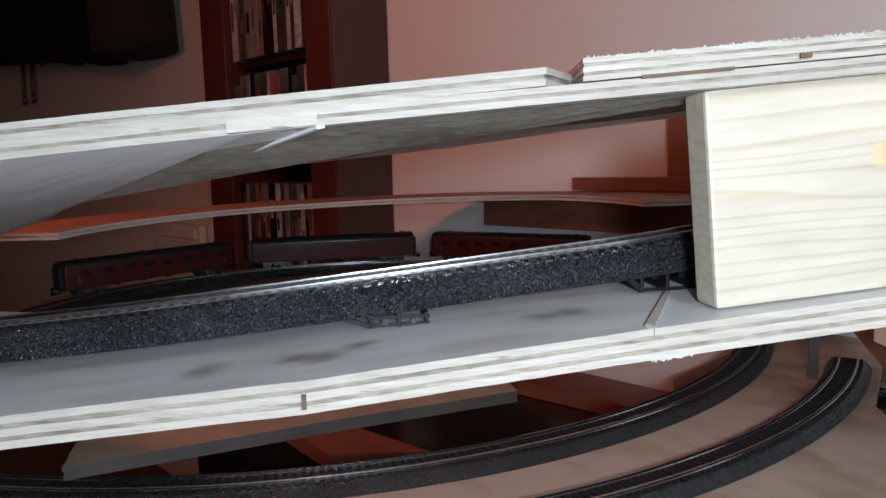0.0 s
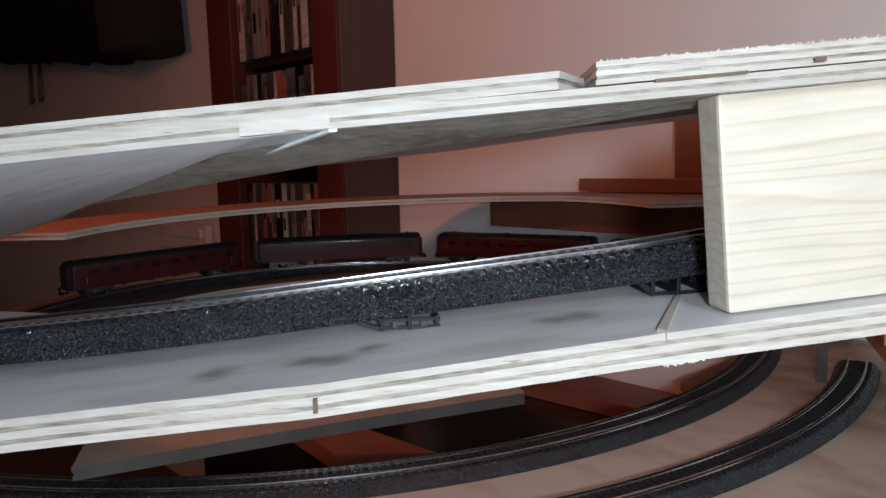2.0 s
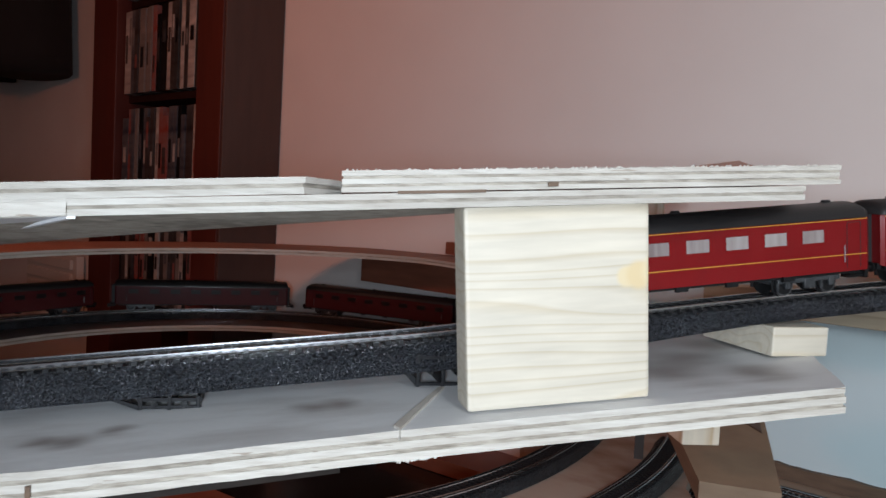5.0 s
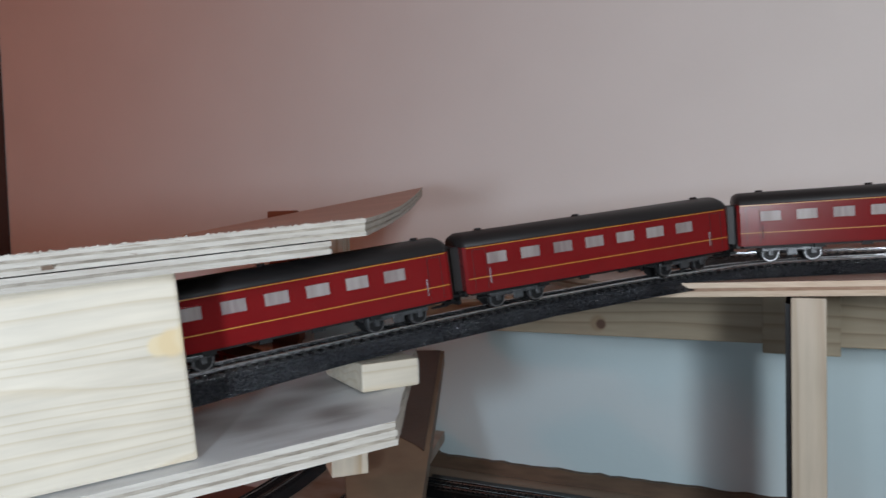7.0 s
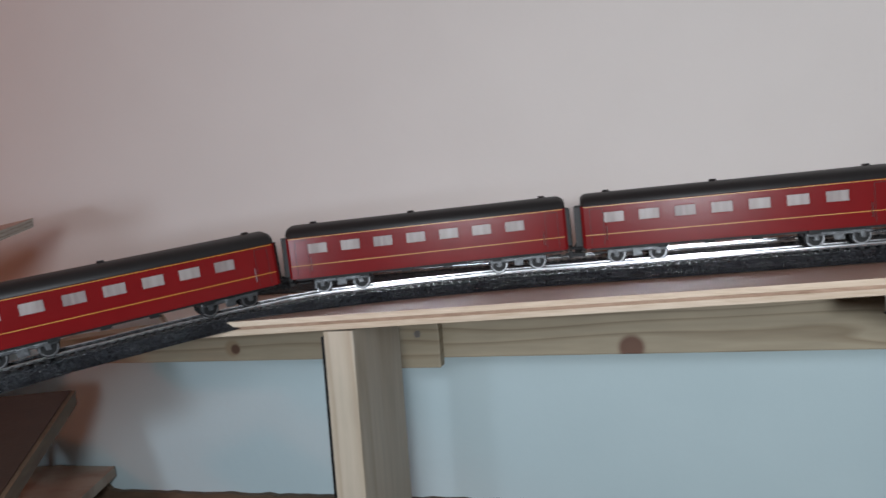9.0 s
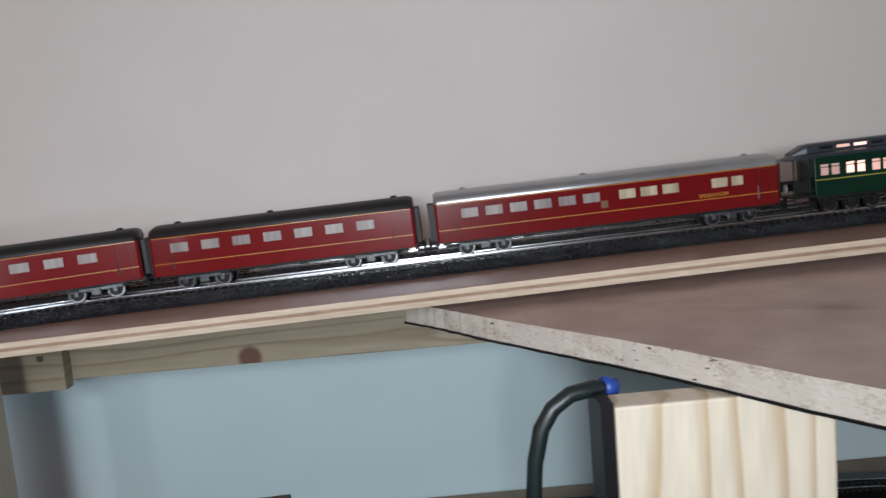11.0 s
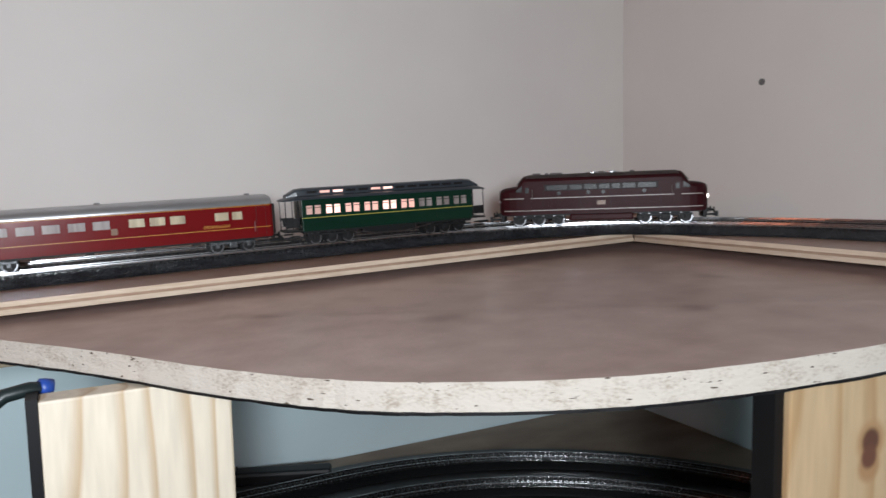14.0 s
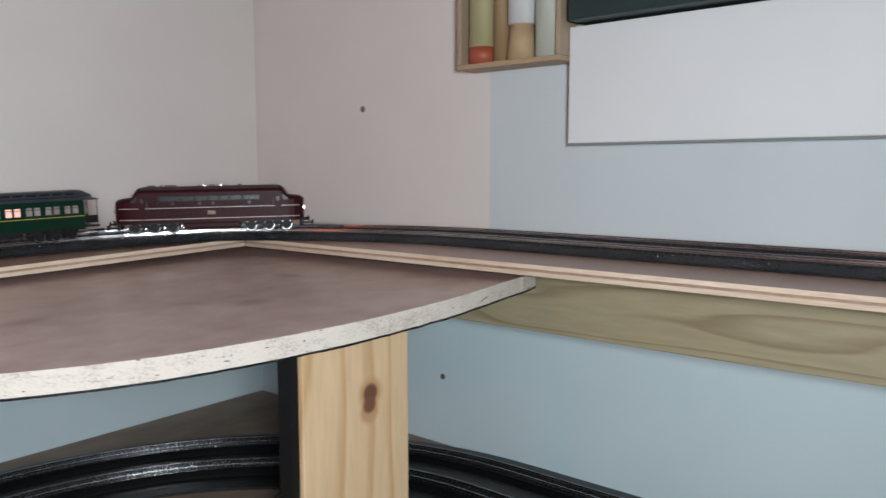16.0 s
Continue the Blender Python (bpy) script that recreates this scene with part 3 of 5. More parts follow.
slab(bm, lip + [(0.09, -0.33), (0.09, 0.2), (-0.5, 0.19)], lambda x, y: 0.9680 + 0.032 * min(x, 0.0), lambda x, y: 0.9694 + 0.032 * min(x, 0.0))
part("backing_sheet", bm, M_PLASTIC, t, "ragged black backing sheet under the plate")

# beams
def beam(name, x0, x1, y0, y1, z0, z1, material, label, m=None):
    t = thing(name, (m or Matrix.Identity(4)) @ Matrix.Translation((x0, y0, z0)), label, "beam")
    bm = bmesh.new()
    box(bm, 0, x1 - x0, 0, y1 - y0, 0, z1 - z0, bevel=0.0015)
    part("timber", bm, material, t)
    return t


M_BEAM1 = pine("beam_pine_a", (0.40, 0.335, 0.235), (0.29, 0.225, 0.145), 0, 34, 0.6, 0.02, knots=((0.137, 0.0, 0.013, 0.0105, (0.27, 0.20, 0.125)), (0.140, 0.0, 0.012, 0.0062, (0.10, 0.05, 0.03)),))
M_BEAM2 = pine("beam_pine_b", (0.42, 0.35, 0.245), (0.29, 0.225, 0.145), 0, 30, 0.6, 0.03, knots=((0.208, 0.0, 0.006, 0.014, (0.13, 0.06, 0.035)),))
M_BEAM3 = pine("beam_pine_c", (0.36, 0.31, 0.19), (0.25, 0.195, 0.11), 1, 26, 0.6, 0.04)
t = beam("shelf_beam", -1.335, -1.0, 0.198, 0.236, 0.892, 0.953, M_BEAM1, "weathered pine beam with a dark knot under the shelf")
for v in t.children[0].data.vertices:
    if v.co.x < 0.1:
        v.co.x -= 0.075
        v.co.z *= 0.40
beam("shelf_beam", -1.024, 0.09, 0.196, 0.234, 0.892, 0.964, M_BEAM2, "weathered pine beam with a large dark knot under the shelf")
beam("beam_splice", -1.045, -0.983, 0.180, 0.1955, 0.8865, 0.9555, M_BEAM1, "short pine splice piece screwed across the beam joint")
beam("shelf_beam", 0.094, 0.132, -2.2, 0.235, 0.9175, 0.9825, M_BEAM3, "greenish pine beam with oval grain under the east shelf")
t = thing("splice_screw", pose(-1.003, 0.1805, 0.918), "small dark steel screw in the splice piece", "screw")
bm = bmesh.new()
cyl(bm, 0.0032, 0.003, pose(0, 0, 0, 90))
part("screw_head", bm, M_STEEL, t)

# posts
t = thing("shelf_bracket_post", pose(-1.018, 0.002, 0.69), "pale planed upright board carrying the shelf edge", "post")
bm = bmesh.new()
box(bm, 0, 0.021, 0, 0.105, 0, 0.2665, bevel=0.001)
part("upright_board", bm, pine("upright_pine", (0.55, 0.47, 0.37), (0.47, 0.38, 0.28), 2, 30), t)
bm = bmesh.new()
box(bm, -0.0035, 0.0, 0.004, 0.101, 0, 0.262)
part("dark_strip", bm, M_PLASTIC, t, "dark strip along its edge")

t = thing("front_post", pose(-0.559, -0.1725, 0.9505), "striped pine post standing under the chipboard plate", "post")
bm = bmesh.new()
box(bm, 0, 0.099, 0, 0.019, -0.9505, 0, bevel=0.0015)
part("timber", bm, M_POST, t)
# narrow black strip down the post's left side
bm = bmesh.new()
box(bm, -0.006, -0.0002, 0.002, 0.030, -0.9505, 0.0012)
part("dark_board_edge", bm, M_PLASTIC, t, "narrow dark strip beside the post")
t = thing("knotty_post", pose(-0.221, -0.358, 0.9575, 0, 0, -1.0), "yellow pine post with a dark oval knot under the plate", "post")
bm = bmesh.new()
box(bm, 0.006, 0.115, 0, 0.018, -0.9575, 0, bevel=0.0015)
part("timber", bm, M_POSTK, t)
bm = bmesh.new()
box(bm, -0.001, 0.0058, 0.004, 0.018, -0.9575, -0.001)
part("dark_board_edge", bm, M_PLASTIC, t, "narrow dark strip beside the post")

# ---- the ramp with its roof ----
RAMP_T = 0.0125
ramp_outline = [uv(-0.36, 0.012), uv(-0.131, -0.006), uv(0.0, 0.0), uv(0.212, 0.0), uv(0.30, 0.175), uv(0.0, 0.15), uv(-0.15, 0.15), uv(-0.26, 0.19), uv(-0.40, 0.30), uv(-0.52, 0.16)]
t = ply_board("ramp_board", ramp_outline, lambda x, y: ramp_top(x, y) - RAMP_T, RAMP_T, "pale plywood ramp board climbing to the shelf", M_RAMP, 5, 0.0004, 11)
bm = bmesh.new()
slab(bm, [uv(0.002, -0.0008), uv(0.0, 0.004), uv(0.030, 0.056), uv(0.033, 0.056), uv(0.004, 0.003)], lambda x, y: ramp_top(x, y) - 0.004, lambda x, y: ramp_top(x, y) + 0.0012)
part("joint_seam", bm, M_EDGE, t, "raised ragged joint between two plies")
bm = bmesh.new()
slab(bm, [uv(-0.1335, -0.0072), uv(-0.1318, -0.0072), uv(-0.1318, 0.0), uv(-0.1335, 0.0)], lambda x, y: ramp_top(x, y) - 0.0105, lambda x, y: ramp_top(x, y) - 0.005)
part("edge_crack", bm, M_OLDWOOD, t, "dark crack in the ply edge")

ROOF_T = 0.0062
roof_outline = [uv(-0.36, 0.016), uv(-0.122, 0.0), uv(0.181, 0.0), uv(0.235, 0.23), uv(0.123, 0.232), uv(0.06, 0.19), uv(0.013, 0.166), uv(-0.054, 0.170), uv(-0.124, 0.146), uv(-0.17, 0.130), uv(-0.223, 0.130), uv(-0.262, 0.155), uv(-0.309, 0.236), uv(-0.40, 0.32), uv(-0.498, 0.17)]
ply_board("roof_board", roof_outline, roof_low, ROOF_T, "thin plywood board with grey underside above the ramp", M_PLYPALE, 3, 0.0003, 12)
roof2 = lambda x, y: roof_low(x, y) + ROOF_T + 0.0004
ply_board("roof_plate", [uv(-0.36, 0.017), uv(-0.04, 0.0), uv(-0.020, 0.03), uv(-0.014, 0.155), uv(-0.054, 0.160), uv(-0.124, 0.136), uv(-0.17, 0.120), uv(-0.223, 0.120), uv(-0.27, 0.16), uv(-0.315, 0.230), uv(-0.40, 0.30), uv(-0.50, 0.16)], roof2, 0.0066, "plywood plate lying on the roof board", M_PLYBROWN, 3, 0.0003, 13)
plate = ply_board("roof_plate", [uv(-0.026, 0.0), uv(0.199, 0.0), uv(0.391, 0.36), uv(0.27, 0.345), uv(0.15, 0.29), uv(0.123, 0.222), uv(0.06, 0.18), uv(-0.008, 0.155)], lambda x, y: roof2(x, y) + 0.0002, 0.0085, "reddish-brown plywood plate with a ragged edge on the roof", M_PLYBROWN, 5, 0.0006, 14)

bm = bmesh.new()
slab(bm, [(-1.424, 0.036), (-1.398, 0.045), (-1.407, 0.070), (-1.433, 0.061)], lambda x, y: roof2(x, y) - 0.058, lambda x, y: roof2(x, y) + 0.0001)
part("hanging_block", bm, M_POST, plate, "short pale block fixed under the plate")
t = thing("spacer_block", Matrix.Translation((*uv(0.033, 0.011), 0.8965 + 0.083 * 0.033 + 0.0005)) @ pose(0, 0, 0, 0, 0, math.degrees(math.atan2(RU.y, RU.x))) @ pose(0, 0, 0, 0, -4.4), "square pale spruce block standing between ramp and roof", "wood block")
bm = bmesh.new()
box(bm, 0, 0.085, 0, 0.019, 0.0005, 0.0885, bevel=0.0018)
part("timber", bm, M_BLOCK, t)
t = thing("support_stick", Matrix.Translation((-1.237, -0.178, 0.9195)) @ pose(0, 0, 0, 0, 0, 55), "sawn pale offcut propping the track above the ramp", "wood offcut")
bm = bmesh.new()
box(bm, 0, 0.036, 0, 0.062, -0.0035, 0.0128, bevel=0.001)
part("timber", bm, M_BLOCK, t)
bm = bmesh.new()
box(bm, 0.0362, 0.0368, 0.001, 0.061, -0.003, 0.0123)
part("sawn_end", bm, M_EDGE, t, "rough sawn end face")
t = thing("under_block", Matrix.Translation((*uv(0.222, 0.15), 0.838)) @ pose(0, 0, 0, 0, 0, 45), "small pale block fixed under the ramp end", "wood block")
bm = bmesh.new()
box(bm, 0, 0.026, 0, 0.026, -0.002, 0.074, bevel=0.001)
part("timber", bm, M_POST, t)

# small marks on the roof edge and its underside
t = thing("edge_patch", Matrix.Identity(4), "dark knot holes and filler patches in the roof ply edge", "wood patch")
for u0, u1, za, zb, mm in ((0.0582, 0.0628, 0.0078, 0.0096, M_OLDWOOD), (-0.004, 0.032, 0.0058, 0.0070, M_OLDWOOD), (-0.155, -0.1235, 0.0002, 0.0052, M_EDGE)):
    bm = bmesh.new()
    slab(bm, [uv(u0, -0.0016), uv(u1, -0.0016), uv(u1 - 0.001, 0.002), uv(u0 + 0.001, 0.002)], lambda x, y: roof_low(x, y) + za, lambda x, y: roof_low(x, y) + zb)
    part("patch", bm, mm, t)
t = thing("edge_splinters", Matrix.Identity(4), "ragged pale splinters along the sawn ply edges", "splinters")
for low_f, u0, u1, num, sgn in ((lambda x, y: roof2(x, y) + 0.0086, -0.024, 0.198, 190, 1), (lambda x, y: ramp_top(x, y) - RAMP_T, -0.30, -0.10, 70, -1), (lambda x, y: ramp_top(x, y) - RAMP_T, -0.008, 0.018, 34, -1)):
    rnd = random.Random(num)
    bm = bmesh.new()
    for i in range(num):
        u = u0 + (u1 - u0) * (i + rnd.random()) / num
        w, h = rnd.uniform(0.0005, 0.0014), rnd.uniform(0.0004, 0.0015)
        v0 = 0.0004 if sgn > 0 else (0.0 if u > 0 else 0.004 + 0.035 * max(0, -u - 0.13))
        (xa, ya), (xb, yb), (xc, yc) = uv(u - w, v0), uv(u + w, v0), uv(u + rnd.uniform(-1, 1) * 0.001, v0 + 0.0012)
        z = low_f(xa, ya) - sgn * 0.0003
        q = [bm.verts.new((xa, ya, z)), bm.verts.new((xb, yb, z)), bm.verts.new((xc, yc, z)), bm.verts.new((*uv(u, v0 - rnd.uniform(0, 0.0008)), z + sgn * h))]
        for f in ((0, 1, 2), (0, 1, 3), (1, 2, 3), (2, 0, 3)):
            bm.faces.new([q[j] for j in f])
    o = part("splinter_run", bm, M_EDGE, t)
    tagged(o, kind="stuff")
t = thing("underside_seam", Matrix.Identity(4), "thin pale diagonal seam on the grey roof underside", "seam")
bm = bmesh.new()
slab(bm, [uv(-0.124, 0.001), uv(-0.121, 0.001), uv(-0.196, 0.122), uv(-0.199, 0.122)], lambda x, y: roof_low(x, y) - 0.0009, lambda x, y: roof_low(x, y) + 0.0004)
part("seam_lip", bm, M_PLYPALE, t)

# tracks on top
track("climbing_track", MAIN.pts, "dark model railway track climbing the ramp and rounding the shelf corner", True, skirt=0.005)
far = [(-1.20, 0.1625), (-0.8815, 0.1625), (-0.55, 0.1625)] + [(-0.26, 0.1625)] + arc(-0.26, -0.275, 0.4375, 90, 0, 26)[1:] + [(0.1775, -0.8), (0.1775, -2.1)]
far = [Vector((x, y, strip_top(x, y) + 0.0004)) for x, y in far]
track("wall_track", far, "dark second model railway track along the wall")

# piers of black plastic under the ramp track
def pier(u, h):
    z = 0.8965 + 0.083 * u
    t = thing("track_pier", Matrix.Translation((*uv(u, 0.08), z)) @ pose(0, 0, 0, 0, 0, 52), "black plastic pier clip holding up the ramp track", "track pier", "piers under the ramp track")
    for sx in (-0.0125, 0.0, 0.0125):
        bm = bmesh.new()
        box(bm, sx - 0.0009, sx + 0.0009, -0.0205, 0.019, 0, h + 0.0005, bevel=0.0003)
        part("side_plate", bm, M_PLASTIC, t)
    for z in (h - 0.0012, 0.0012):
        bm = bmesh.new()
        box(bm, -0.014, 0.014, -0.0200, -0.0190, z - 0.0008, z + 0.0008)
        part("clip", bm, M_PLASTIC, t)
    bm = bmesh.new()
    slab(bm, [(-0.028, -0.0195), (-0.0135, -0.0195), (-0.0135, -0.0175), (-0.028, -0.0175)], lambda x, y: h - 0.0005 - (x + 0.028) / 0.0145 * h * 0.95, lambda x, y: h + 0.0008 - (x + 0.028) / 0.0145 * h * 0.8)
    part("brace", bm, M_PLASTIC, t)
    for k in (-0.0065, 0.0065):
        bm = bmesh.new()
        cyl(bm, 0.0016, 0.0016, pose(k, -0.0203, h * 0.5, 90), 10)
        part("peg", bm, M_BEDBLACK, t)


pier(-0.094, 0.0058)
pier(0.033, 0.0155)

# loop stages behind the ramp
M_WARM = mat("stage_ply_face", (0.27, 0.14, 0.095), 0.6, colour2=(0.19, 0.095, 0.065), scale=18, stretch=(0.6, 2, 1), bump=0.15)
def ring(a0, a1, r0, r1, n=30):
    lim = lambda p: (p[0], min(p[1], 0.288))
    out = [lim(p) for p in arc(HC.x, HC.y, r1, a0, a1, n)]
    return out + [lim(p) for p in arc(HC.x, HC.y, r0, a1, a0, n)]


def turned(x, y):
    return math.degrees(math.atan2(y - HC.y, x - HC.x)) % 360


ply_board("loop_stage_board", ring(88, 222, 0.335, 0.47), lambda x, y: 0.9035 - 0.00013 * (turned(x, y) - 88), 0.008, "plywood stage board round the far side of the loop", M_WARM, 3, 0.0003, 21)
ply_board("loop_stage_board", ring(52, 87, 0.325, 0.47, 12), lambda x, y: 0.9045, 0.0075, "reddish plywood stage board near the wall", M_WARM, 3, 0.0003, 22)
# stage plywood coloured dark in place of the shade at the rear
ply_board("loop_stage_board", ring(76, 232, 0.325, 0.49), lambda x, y: 0.7805, 0.008, "plywood stage carrying standing coaches, coloured dark for the shade", M_LOWSHADE, 3, 0.0003, 23)
track("rear_track", flat(arc(HC.x, HC.y, 0.40, 77, 228, 60), 0.789), "dark model railway track round the far side of the loop")
ply_board("loop_plank", [(-1.66, -0.50), (-1.60, -0.335), (-1.545, -0.20), (-1.575, -0.18), (-1.715, -0.47)], lambda x, y: 0.772, 0.009, "brown plank crossing under the ramp", M_LOWER, 3, 0.0003, 31, None, (M_LOWSHADE, M_LOWSHADE))
t = thing("sloping_plank", Matrix.Identity(4), "brown plank with a painted shadow sloping down under the ramp end", "plank")
HEAD, DOWN, SIDE = Vector((-1.354, 0.163, 0.874)), Vector((0.377, -0.905, -0.199)), Vector((-0.923, -0.384, 0.0))


def plank_piece(name, spots, above, thick, material, label=""):
    bm = bmesh.new()
    top = [bm.verts.new(HEAD + DOWN * k + SIDE * w + Vector((0, 0, above))) for k, w in spots]
    low = [bm.verts.new(HEAD + DOWN * k + SIDE * w + Vector((0, 0, above - thick))) for k, w in spots]
    bm.faces.new(top)
    bm.faces.new(list(reversed(low)))
    for i in range(len(spots)):
        bm.faces.new((top[i], top[(i + 1) % len(spots)], low[(i + 1) % len(spots)], low[i]))
    part(name, bm, material, t, label)


plank_piece("plank_body", [(0, 0), (0.29, 0), (0.29, 0.05), (0, 0.115)], 0.0, 0.014, M_LEG)
ragged = random.Random(4)
# the ramp's cast shadow, added as a thin dark sheet with a ragged side
plank_piece("veneer", [(0.001, 0.004), (0.21, 0.004), (0.20, 0.012)] + [(0.20 - 0.20 * i / 14, 0.016 + 0.058 * (i / 14) ** 0.6 + ragged.uniform(-0.0015, 0.0015)) for i in range(1, 15)], 0.0012, 0.001, M_PLANKSHADE, "ramp's ragged shadow laid on as a dark sheet")
plank_piece("foot", [(0.03, 0.088), (0.04, 0.088), (0.04, 0.097), (0.03, 0.097)], -0.0141, 0.108, M_LOWSHADE)

# furniture under the loop
t = thing("low_cabinet", Matrix.Translation((0, 0, 0)), "wooden cabinet with warm-lit red rails and a black glossy top under the layout", "cabinet")
bm = bmesh.new()
box(bm, -2.25, -1.55, -0.14, 0.285, 0.0, 0.611)
part("body", bm, M_BLACK, t)
for nm, pts in (("frame_rail", [(-2.05, -0.14), (-1.98, -0.095), (-1.775, -0.082), (-1.86, -0.165)]), ("frame_rail", [(-1.876, 0.19), (-1.688, 0.199), (-1.680, 0.288), (-1.93, 0.288)])):
    bm = bmesh.new()
    slab(bm, pts, lambda x, y: 0.612, lambda x, y: 0.632)
    part(nm, bm, M_WARMLIT, t, "wooden frame rail reddened for the warm light")
# back boards of the loop; their warm lighting is in the red colour
t = thing("wall_plank", Matrix.Identity(4), "layout boards and upright behind the loop, warm light put into their red", "plank")
for x0, x1, z0, z1, y in ((-2.0, -1.62, 0.855, 0.905, 0.262), (-1.83, -1.62, 0.913, 0.932, 0.27), (-1.685, -1.64, 0.70, 1.03, 0.285)):
    bm = bmesh.new()
    box(bm, x0, x1, y, y + 0.014, z0, z1, bevel=0.001)
    part("board", bm, M_WARMLIT, t)

# bookcase with film cases
t = thing("bookcase", pose(-2.75, 0.165, 0.0), "tall dark reddish wooden bookcase against the wall", "bookcase")
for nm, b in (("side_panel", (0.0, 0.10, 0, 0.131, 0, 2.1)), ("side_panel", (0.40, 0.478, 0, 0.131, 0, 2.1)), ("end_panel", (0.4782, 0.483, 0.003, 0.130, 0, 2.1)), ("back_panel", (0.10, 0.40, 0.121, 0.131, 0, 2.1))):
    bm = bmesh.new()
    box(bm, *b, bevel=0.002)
    part(nm, bm, {"side_panel": M_STILE, "end_panel": M_ENDPANEL}.get(nm, M_CASESHADE), t)
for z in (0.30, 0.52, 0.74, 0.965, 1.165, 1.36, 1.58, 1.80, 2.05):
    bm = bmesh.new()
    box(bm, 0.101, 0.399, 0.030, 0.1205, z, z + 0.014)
    part("shelf", bm, M_CASESHADE, t)
cols = [(0.008, 0.008, 0.009), (0.010, 0.009, 0.010), (0.22, 0.03, 0.018), (0.012, 0.010, 0.010), (0.20, 0.18, 0.17), (0.012, 0.018, 0.035), (0.48, 0.46, 0.44), (0.02, 0.010, 0.009)]
SPINES = [mat("spine_print", c, 0.35, colour2=tuple(min(1, v * 0.4 + 0.05 * (k % 3)) for v in c), scale=70, stretch=(0.3, 1, 1), detail=1) for k, c in enumerate(cols)]
rnd = random.Random(5)
for z in (0.756, 0.981, 1.181, 1.376):
    x = -2.75 + 0.108
    while x < -2.75 + 0.385:
        w = rnd.choice((0.013, 0.014, 0.014, 0.022))
        h = 0.168 if rnd.random() < 0.85 else 0.15
        c = thing("film_case", Matrix.Translation((x, 0.175 + rnd.uniform(0, 0.006), z)), "upright plastic film case with a printed spine on the shelf", "film case", "film cases in the bookcase")
        bm = bmesh.new()
        box(bm, 0, w, 0, 0.11, 0, h, bevel=0.0008)
        part("case", bm, SPINES[rnd.randrange(len(SPINES))], c)
        bm = bmesh.new()
        z0 = rnd.uniform(0.2, 0.6) * h
        box(bm, w * 0.25, w * 0.75, -0.0005, 0.0002, z0, z0 + rnd.uniform(0.15, 0.35) * h)
        part("title_bar", bm, SPINES[rnd.randrange(len(SPINES))], c)
        x += w + 0.0012

# ---- things on the east wall ----
t = thing("wall_box", pose(0.0, 0, 0), "small open wooden box shelf with rolled papers on the wall", "wall shelf")
BX0, BX1, BY0, BY1, BZ = 0.203, 0.241, -0.315, -0.168, 1.2065
for b in ((BX0, BX1, BY0, BY1, BZ, BZ + 0.006), (BX0, BX1, BY0, BY0 + 0.006, BZ + 0.0062, 1.42), (BX0, BX1, BY1 - 0.006, BY1, BZ + 0.0062, 1.42), (BX1 - 0.005, BX1, BY0 + 0.0062, BY1 - 0.0062, BZ + 0.0062, 1.42)):
    bm = bmesh.new()
    box(bm, *b, bevel=0.0008)
    part("panel", bm, pine("shelf_box_pine", (0.50, 0.35, 0.22), (0.40, 0.26, 0.14), 1, 20) if b[4] == BZ else M_BOXSIDE, t)
bm = bmesh.new()
box(bm, BX1 + 0.0002, WALL_E - 0.0007, -0.28, -0.21, 1.30, 1.36)
part("wall_bracket", bm, M_BOXSIDE, t)
for y, w, z, h, col, note in ((-0.196, 0.034, 0.0, 0.17, (0.42, 0.38, 0.20), "olive-yellow rolled paper with a red foot in the wall box"), (-0.2245, 0.020, 0.0, 0.16, (0.34, 0.22, 0.11), "brown cardboard roll standing in the wall box"),
                        (-0.254, 0.034, 0.042, 0.14, (0.74, 0.74, 0.74), "white paper roll in a tan sleeve in the wall box"), (-0.291, 0.032, 0.0, 0.15, (0.52, 0.55, 0.47), "pale grey-green paper roll standing in the wall box")):
    r = thing("paper_roll", pose(0.219, y, BZ + 0.0063), note, "paper roll", "rolls in the wall box")
    bm = bmesh.new()
    cyl(bm, w / 2, h, pose(0, 0, z + h / 2), 20)
    part("roll", bm, mat("roll_paper", col, 0.6, colour2=tuple(c * 0.75 for c in col), scale=60, stretch=(1, 1, 0.15)), r, smooth=True)
    if "red" in note:
        bm = bmesh.new()
        cyl(bm, w / 2 + 0.0004, 0.020, pose(0, 0, 0.010), 20)
        part("red_band", bm, mat("red_band", (0.42, 0.10, 0.05), 0.5, scale=40), r, "red lower band", smooth=True)
    if z > 0:
        bm = bmesh.new()
        cyl(bm, w / 2 + 0.001, z - 0.001, pose(0, 0, z / 2 - 0.0002), 20, w / 2 - 0.003)
        part("sleeve", bm, mat("tan_card", (0.50, 0.36, 0.20), 0.6, scale=40), r, "tan card sleeve", smooth=True)
t = thing("white_panel", pose(0.222, -0.316, 1.1126), "white hanging panel with a thin dark lower edge", "panel")
bm = bmesh.new()
box(bm, 0, 0.0222, -0.9, 0, 0, 0.132, bevel=0.002)
part("face", bm, M_WHITEB, t)
bm = bmesh.new()
box(bm, -0.001, 0.009, -0.9, -0.001, -0.0022, -0.0002)
part("lower_lip", bm, mat("panel_lip", (0.25, 0.26, 0.26), 0.5), t, "thin grey lower edge")
t = thing("dark_shelf", pose(0.200, -0.326, 1.2475), "dark teal shelf ledge above the white panel", "shelf")
bm = bmesh.new()
box(bm, 0, 0.044, -0.9, 0, 0, 0.05, bevel=0.002)
part("ledge", bm, mat("dark_teal", (0.015, 0.035, 0.035), 0.5), t)
